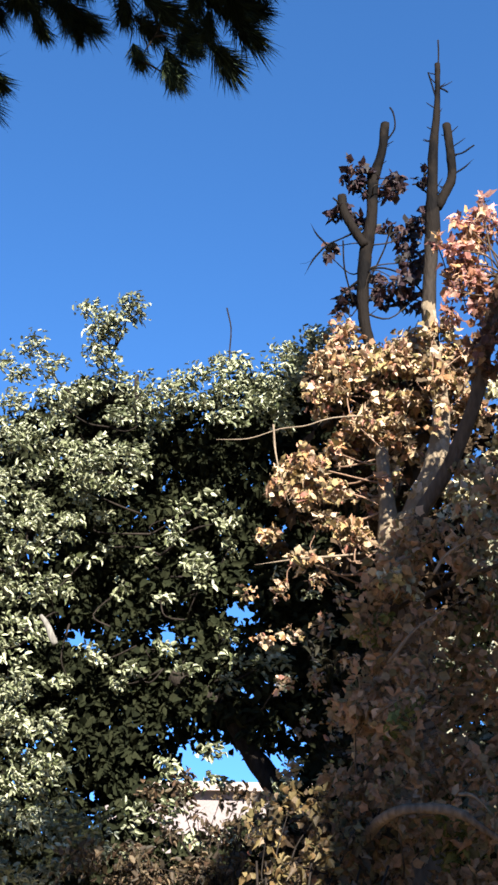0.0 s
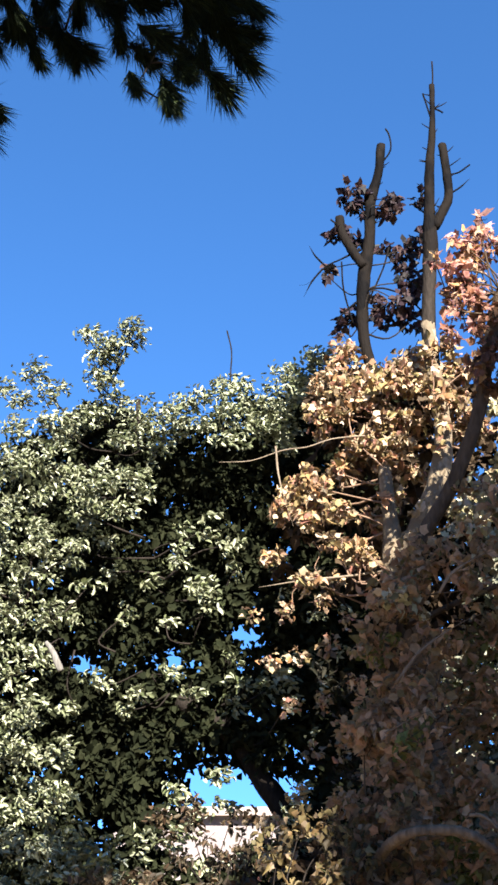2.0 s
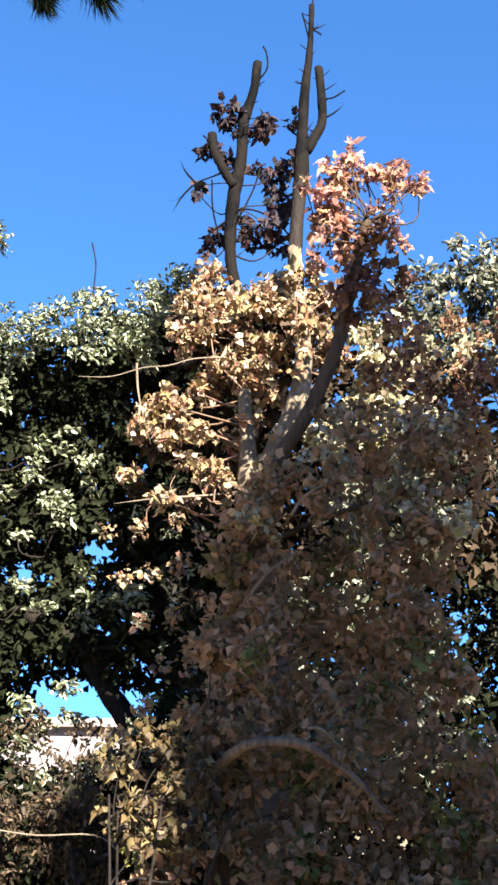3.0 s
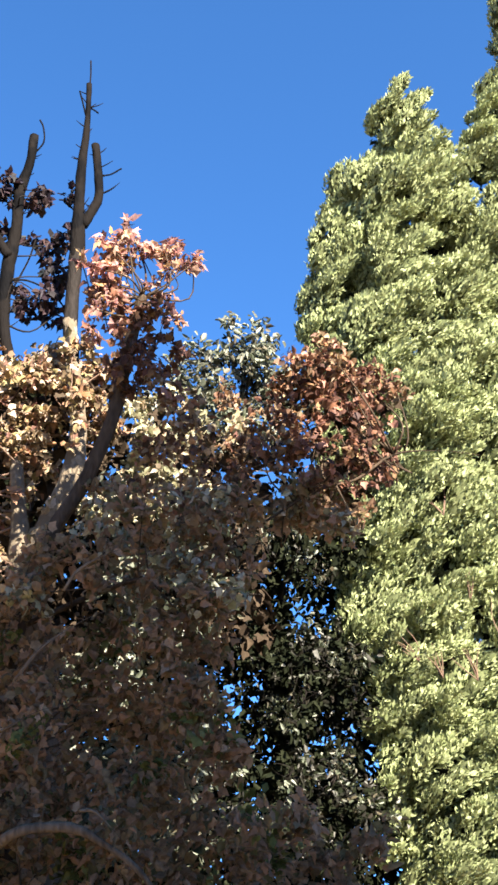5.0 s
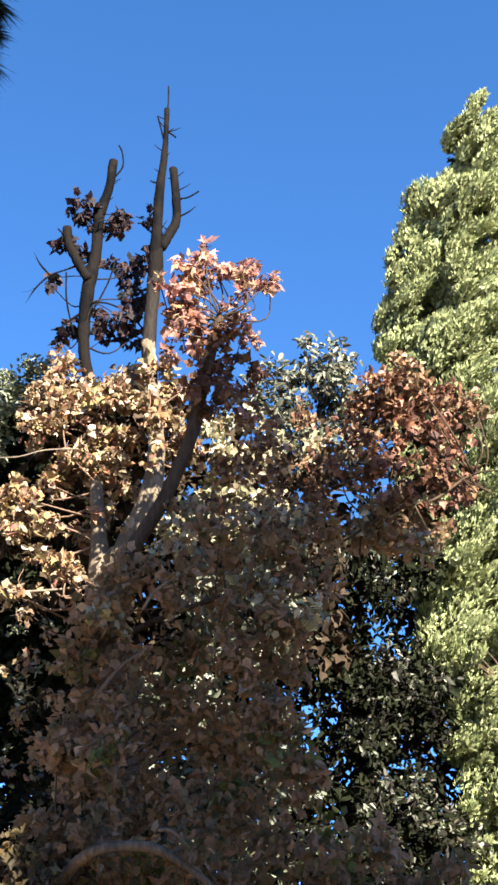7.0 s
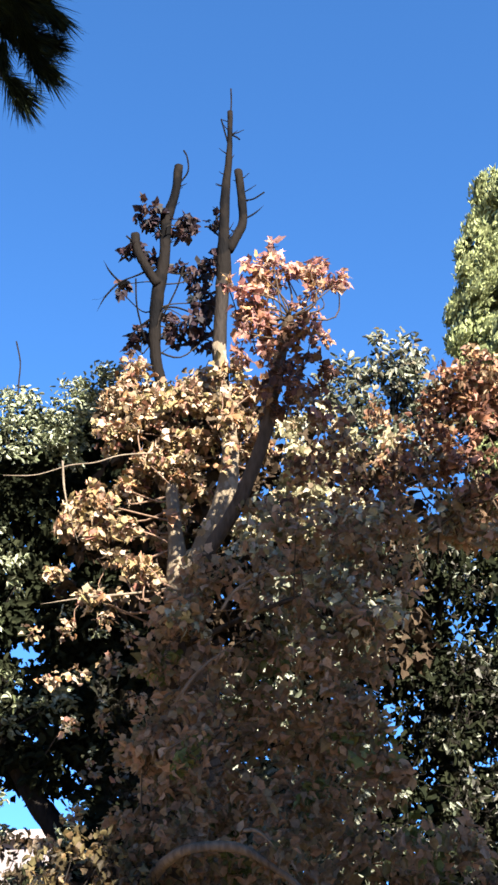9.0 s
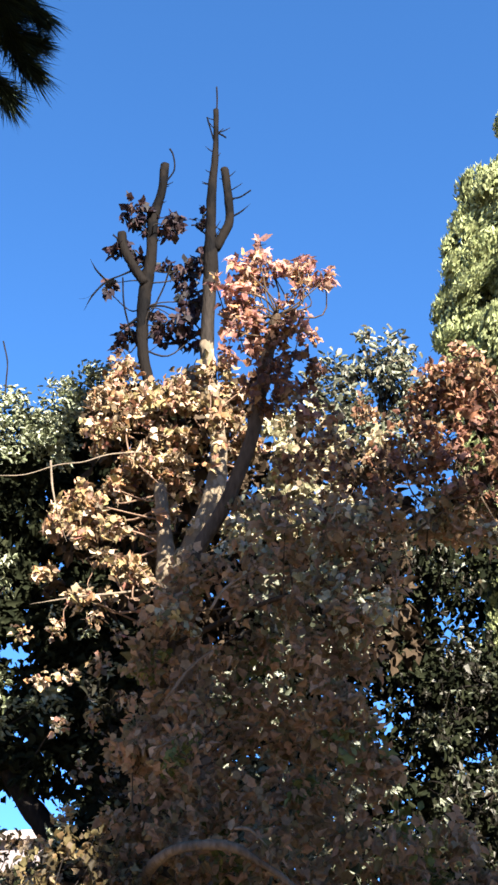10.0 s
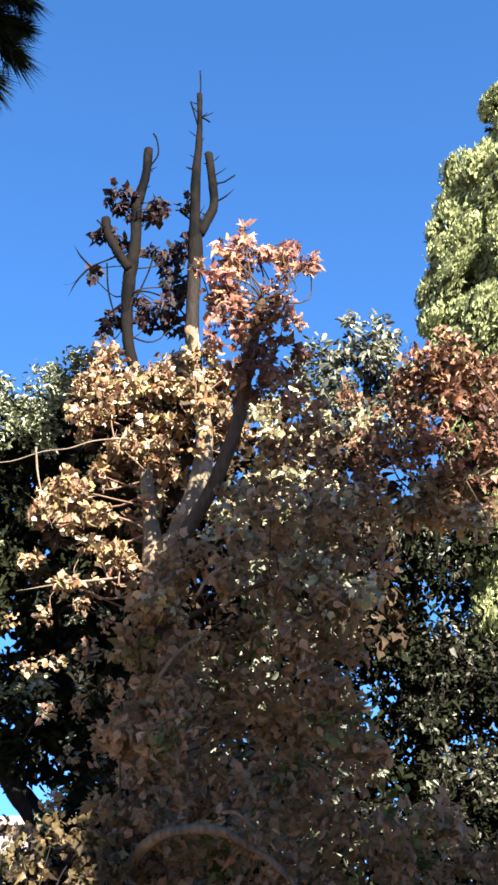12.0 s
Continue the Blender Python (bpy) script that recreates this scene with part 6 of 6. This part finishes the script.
STEMS = [PLANE_TRUNK, PLANE_STEM_RIGHT, PLANE_STEM_LEFT_LOW, PLANE_STEM_LEFT]
twigs("twig_mass", PLANE_TAN_CLUMPS + PLANE_TAN_LOW + PLANE_YELLOW_CLUMPS, STEMS, BROWN_TWIG, p, 0.008, most=0.9)
twigs("twig_mass", PLANE_DARK_CLUMPS, [PLANE_STEM_LEFT, PLANE_STEM_TOP], DARK_BARK, p, 0.007, sprigs=2)
crown("crown", tufts(PLANE_TAN_CLUMPS, 340, 0.06, 0.11, 0.3), 2600, STAR_V, STAR_F, 0.072, TAN, p, "tan and orange lobed leaves", up=0.4, droop=0.4, wind=(0.5, 0, 0), crumple=0.5, squash=0.6)
crown("crown", tufts(PLANE_TAN_LOW, 150, 0.05, 0.09, 0.2), 1900, STAR_V, STAR_F, 0.052, TAN, p, "sparse tan leaves", up=0.4, droop=0.4, wind=(0.5, 0, 0), crumple=0.5)
# Dark brown backing: its colour stands in for shade in the gaps.
crown("shade_inner_leaves", [(x, y + 0.5, z, r * 1.3) for x, y, z, r in PLANE_TAN_CLUMPS + PLANE_YELLOW_CLUMPS] + [(x, 11.3, z, 0.22) for x in np.arange(-1.7, 0.9, 0.3) for z in np.arange(4.2, 6.5, 0.3)], 520, STAR_V, STAR_F, 0.15, BROWN_SHADE, p, "brown inner leaves painted dark as shade")
crown("crown", PLANE_DARK_CLUMPS, 1500, STAR_V, STAR_F, 0.1, DARK_MASS, p, "maroon leaves", droop=0.6)
crown("crown", tufts(PLANE_YELLOW_CLUMPS, 400, 0.06, 0.11, 0.3), 1900, STAR_V, STAR_F, 0.082, YELLOW, p, "yellow-green lobed leaves", up=0.5, droop=0.5)
for k, path in enumerate(BARE_TWIGS):
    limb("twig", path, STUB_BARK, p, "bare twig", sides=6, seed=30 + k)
for stem, count in ((PLANE_STEM_TOP, 16), (PLANE_STEM_LEFT, 14), (PLANE_STEM_THIRD, 7)):
    spine = smooth_path(stem, 8)
    for k in range(count):
        a = spine[int(rng.integers(4, len(spine) - 3))]
        d = unit(np.array((rng.choice((-1, 1)) * rng.uniform(0.5, 1.0), rng.normal(0, 0.4), rng.uniform(0.2, 0.9)))) * rng.uniform(0.07, 0.2)
        limb("spur", [(*a[:3], 0.008), (*(a[:3] + d * 0.6), 0.006), (*(a[:3] + d + np.array((0, 0, 0.01))), 0.003)], STUB_BARK, p, "short dead spur", sides=5, steps=2, seed=200 + k)
for k, path in enumerate(PALE_TWIGS):
    limb("twig", path, PALE_TWIG, p, "pale bare branch", sides=6, seed=50 + k)
for k in range(12):
    x, y, z, r = PLANE_TAN_CLUMPS[int(rng.integers(0, len(PLANE_TAN_CLUMPS)))]
    a = np.array((x, y - r * rng.uniform(0.4, 1.0), z)) + rng.normal(0, 0.15, 3)
    run = np.array((rng.normal(0, 0.18), rng.normal(0, 0.06), -rng.uniform(0.2, 0.45)))
    side = rng.normal(0, 0.03, 3)
    limb("vine", [(*a, 0.005), (*(a + run * 0.35 + side), 0.005), (*(a + run * 0.7 - side), 0.004), (*(a + run), 0.002)], BROWN_TWIG, p, "thin hanging vine", sides=5, steps=3, seed=100 + k)
loose_leaves(PLANE_DARK_CLUMPS, 360, STAR_V, STAR_F, 0.11, DARK_LEAF, p, up=0.3, droop=0.6, crease=0.3)
crown("crown", PLANE_FRONT_CLUMPS, 1700, STAR_V, STAR_F, 0.1, TAN, p, "tan leaves before the stems", up=0.5, droop=0.5)

# ---- the maple in front ----
rng = np.random.default_rng(23)
m = thing("maple_tree", MAPLE_TRUNK[0][0], MAPLE_TRUNK[0][1], 0, "maple with shaded red-brown leaves and a sunlit orange-pink top", "tree")
limb("trunk", [(MAPLE_TRUNK[0][0], MAPLE_TRUNK[0][1], -0.1, 0.24), *MAPLE_TRUNK], MAPLE_BARK, m, seed=10)
limb("bough", MAPLE_ARCH, ARCH_BARK, m, "grey arching bough", seed=11)
limb("bough", MAPLE_LIMB_RIGHT, MAPLE_BARK, m, seed=12)
twigs("twig_mass", MAPLE_LOW_CLUMPS + MAPLE_UPPER_CLUMPS + MAPLE_RIGHT_CLUMPS + MAPLE_TOP_CLUMPS, [MAPLE_TRUNK, MAPLE_LIMB_RIGHT], MAPLE_BARK, m, 0.006, sprigs=2, most=0.9)
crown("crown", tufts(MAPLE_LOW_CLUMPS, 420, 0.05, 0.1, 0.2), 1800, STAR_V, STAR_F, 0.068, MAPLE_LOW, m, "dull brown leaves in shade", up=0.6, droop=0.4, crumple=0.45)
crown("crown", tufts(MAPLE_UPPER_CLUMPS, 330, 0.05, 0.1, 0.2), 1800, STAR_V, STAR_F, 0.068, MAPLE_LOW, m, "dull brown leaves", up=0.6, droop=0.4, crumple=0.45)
crown("shade_inner_leaves", [(x, y + 0.25, z, r) for x, y, z, r in MAPLE_RIGHT_CLUMPS + MAPLE_BACK], 1300, STAR_V, STAR_F, 0.1, BROWN_SHADE, m, "brown inner leaves painted dark as shade")
# Split by height: bright sunlit colours above, painted shade below.
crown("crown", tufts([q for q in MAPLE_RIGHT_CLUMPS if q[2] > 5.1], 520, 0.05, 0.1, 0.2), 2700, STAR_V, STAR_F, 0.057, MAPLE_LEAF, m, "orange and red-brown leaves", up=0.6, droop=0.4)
crown("crown", tufts([q for q in MAPLE_RIGHT_CLUMPS if q[2] < 5.3], 480, 0.05, 0.1, 0.2), 2700, STAR_V, STAR_F, 0.057, MAPLE_SHADE, m, "red-brown leaves painted dark as shade", up=0.6, droop=0.4)
for k, path in enumerate(MAPLE_TWIGS):
    limb("twig", path, ARCH_BARK, m, "grey-brown bare twig", sides=6, seed=70 + k)
crown("crown", tufts(MAPLE_UPPER_CLUMPS[::2], 240, 0.05, 0.1, 0.2), 2000, STAR_V, STAR_F, 0.062, YELLOW, m, "pale olive leaves", up=0.6, droop=0.4)
crown("crown", tufts(MAPLE_LOW_CLUMPS[::4], 200, 0.05, 0.1, 0.2), 2000, STAR_V, STAR_F, 0.06, OLIVE, m, "olive green leaves")
crown("crown", tufts(MAPLE_MID_CLUMPS, 230, 0.05, 0.1, 0.2), 2400, STAR_V, STAR_F, 0.062, MAPLE_LEAF, m, "sparse red-brown leaves", up=0.6, droop=0.4)
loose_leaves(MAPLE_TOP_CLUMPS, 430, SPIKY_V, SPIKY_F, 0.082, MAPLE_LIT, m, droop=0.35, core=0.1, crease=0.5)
crown("crown", tufts(MAPLE_TOP_FILL, 800, 0.04, 0.07, 0.2), 3600, SPIKY_V, SPIKY_F, 0.06, MAPLE_MIX, m, "pink and maroon leaves", up=0.5, droop=0.4, crumple=0.4)
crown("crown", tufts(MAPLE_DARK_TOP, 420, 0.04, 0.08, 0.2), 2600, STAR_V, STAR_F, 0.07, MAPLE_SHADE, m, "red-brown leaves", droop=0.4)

# ---- pine overhead ----
rng = np.random.default_rng(24)
q = thing("pine_tree", -6.5, 2.6, 0, "dark long-needled pine reaching over the garden", "tree")
start = PINE_LIMB[0]
limb("trunk", [(-6.5, 2.6, -0.1, 0.3), (-6.5, 2.6, 3.0, 0.26), (-6.4, 2.6, 6.5, 0.2), (-6.8, 2.7, 10.0, 0.1), (-6.95, 2.7, 13.2, 0.03)], DARK_BARK, q, seed=13)
limb("bough", [(-6.45, 2.6, start[2] - 0.6, 0.12), *PINE_LIMB], DARK_BARK, q, seed=14)
limb("bough", [(PINE_LIMB[1][0], PINE_LIMB[1][1], PINE_LIMB[1][2], 0.05), *PINE_LIMB_LOW], DARK_BARK, q, seed=15)
twig_tree("twig", PINE_TUFTS, [PINE_LIMB, PINE_LIMB_LOW], DARK_BARK, q)
NEEDLE_V = np.array([(0, 0.5, 0), (0, -0.5, 0), (0.6, -0.4, -0.01), (1, 0, -0.05), (0.6, 0.4, -0.01)])
NEEDLE_F = [(0, 1, 2, 3, 4)]
UNSEEN_TOP = [(-6.8 + 0.6 * math.sin(i * 2.4), 2.7 + 0.9 * math.cos(i * 2.4), 8.2 + i * 0.24, 0.75) for i in range(20)]
# Unseen clumps added sunward of the tufts to keep the sun off them.
UNSEEN_TOP += [(x + 0.48 + rng.normal(0, 0.1), y - 0.95 + rng.normal(0, 0.1), z + 0.65 + rng.normal(0, 0.1), 0.2) for x, y, z, a, r in PINE_TUFTS if z - 1.6 < 1.08 * math.hypot(x, y)]
# Unseen bough that runs out to the added shading clumps.
limb("bough", [(-6.4, 2.6, 6.2, 0.12), (-4.2, 2.3, 6.6, 0.09), (-2.4, 2.8, 6.75, 0.06), (-1.0, 3.4, 7.1, 0.02)], DARK_BARK, q, seed=16)
at, away = scatter(UNSEEN_TOP, 4500, 0.2, 1.1, 0.8)
v = placed(NEEDLE_V, at - np.array(q.location), away + rng.normal(0, 0.6, away.shape), rng.normal(0, 1, away.shape), rng.uniform(0.15, 0.26, len(at)), np.full(len(at), 0.02))
part("crown", many("crown", v, NEEDLE_F, NEEDLE), q, "unseen dense needles, added in part to shade the tufts below", "stuff")
more = [(x + rng.normal(0, r * 0.7), y + rng.normal(0, 0.15), z + abs(rng.normal(0, r * 0.7)), a, r * 0.9) for x, y, z, a, r in PINE_TUFTS[::2]]
for x, y, z, a, r in PINE_TUFTS + more:
    n = 480
    a, r = radians(a + rng.normal(0, 16)), r * rng.uniform(0.8, 1.3)
    axis = np.array((math.cos(a), rng.normal(0.1, 0.3), math.sin(a)))
    fan = unit(np.cross(axis, rng.normal(0, 1, 3)))
    at = np.array((x, y, z)) + axis * (rng.uniform(-1.2, -0.1, n) * r)[:, None]
    along = axis + rng.normal(0, 0.25, (n, 3)) + fan * rng.normal(0, 0.35, (n, 1)) + np.array((0, 0, -0.12))
    v = placed(NEEDLE_V, at - np.array(q.location), along, rng.normal(0, 1, (n, 3)), r * rng.uniform(0.8, 1.6, n), np.full(n, 0.0038))
    part("needle_tuft", many("needle_tuft", v, NEEDLE_F, NEEDLE), q)

# ---- undergrowth ----
rng = np.random.default_rng(25)
s = thing("shrub", SHRUB_CLUMPS[4][0], SHRUB_CLUMPS[4][1], 0, "brown and olive shrub below the trees", "shrub")
SHRUB_STEM = [(s.location.x, s.location.y, -0.1, 0.03), (s.location.x + 0.05, s.location.y, 0.7, 0.02), (s.location.x - 0.1, s.location.y, 1.5, 0.008)]
limb("stem", SHRUB_STEM, DARK_BARK, s, seed=20)
twigs("twig_mass", SHRUB_CLUMPS + SHRUB_TOP, [SHRUB_STEM], DARK_BARK, s, 0.006, most=1.0)
crown("crown", tufts(SHRUB_CLUMPS, 120, 0.1, 0.18), 1300, OVAL_V, OVAL_F, 0.08, SHRUB_LEAF, s, "brown and olive leaves", core=0.1)
crown("crown", tufts(SHRUB_TOP, 420, 0.06, 0.11), 1500, OVAL_V, OVAL_F, 0.075, SHRUB_LEAF, s, "sparse brown leaves", core=0.1)

gs = thing("shrub", -1.66, 6.6, 0, "gold-leaved shrub at the foot of the trees", "shrub")
for k in range(5):
    d = rng.normal(0, 0.14, 2)
    limb("stem", [(-1.66 + d[0] * 0.3, 6.6 + d[1] * 0.3, -0.1, 0.018), (-1.66 + d[0], 6.6 + d[1], 0.8, 0.013), (-1.63 + d[0] * 2, 6.6 + d[1] * 1.5, 1.7, 0.006)], DARK_BARK, gs, sides=6, seed=80 + k)
twigs("twig_mass", GOLD_CLUMPS, [[(-1.66, 6.6, 0, 0.02), (-1.66, 6.6, 0.8, 0.015), (-1.63, 6.6, 1.7, 0.006)]], DARK_BARK, gs, 0.006, most=1.0)
crown("crown", tufts(GOLD_CLUMPS, 420, 0.06, 0.11, 0.3), 2400, STAR_V, STAR_F, 0.056, GOLD, gs, "gold and olive lobed leaves", up=0.4, droop=0.4, crumple=0.5)
crown("shade_inner_leaves", [(x, y + 0.2, z - 0.1, r * 1.2) for x, y, z, r in GOLD_CLUMPS], 700, STAR_V, STAR_F, 0.09, BROWN_SHADE, gs, "brown inner leaves painted dark as shade")
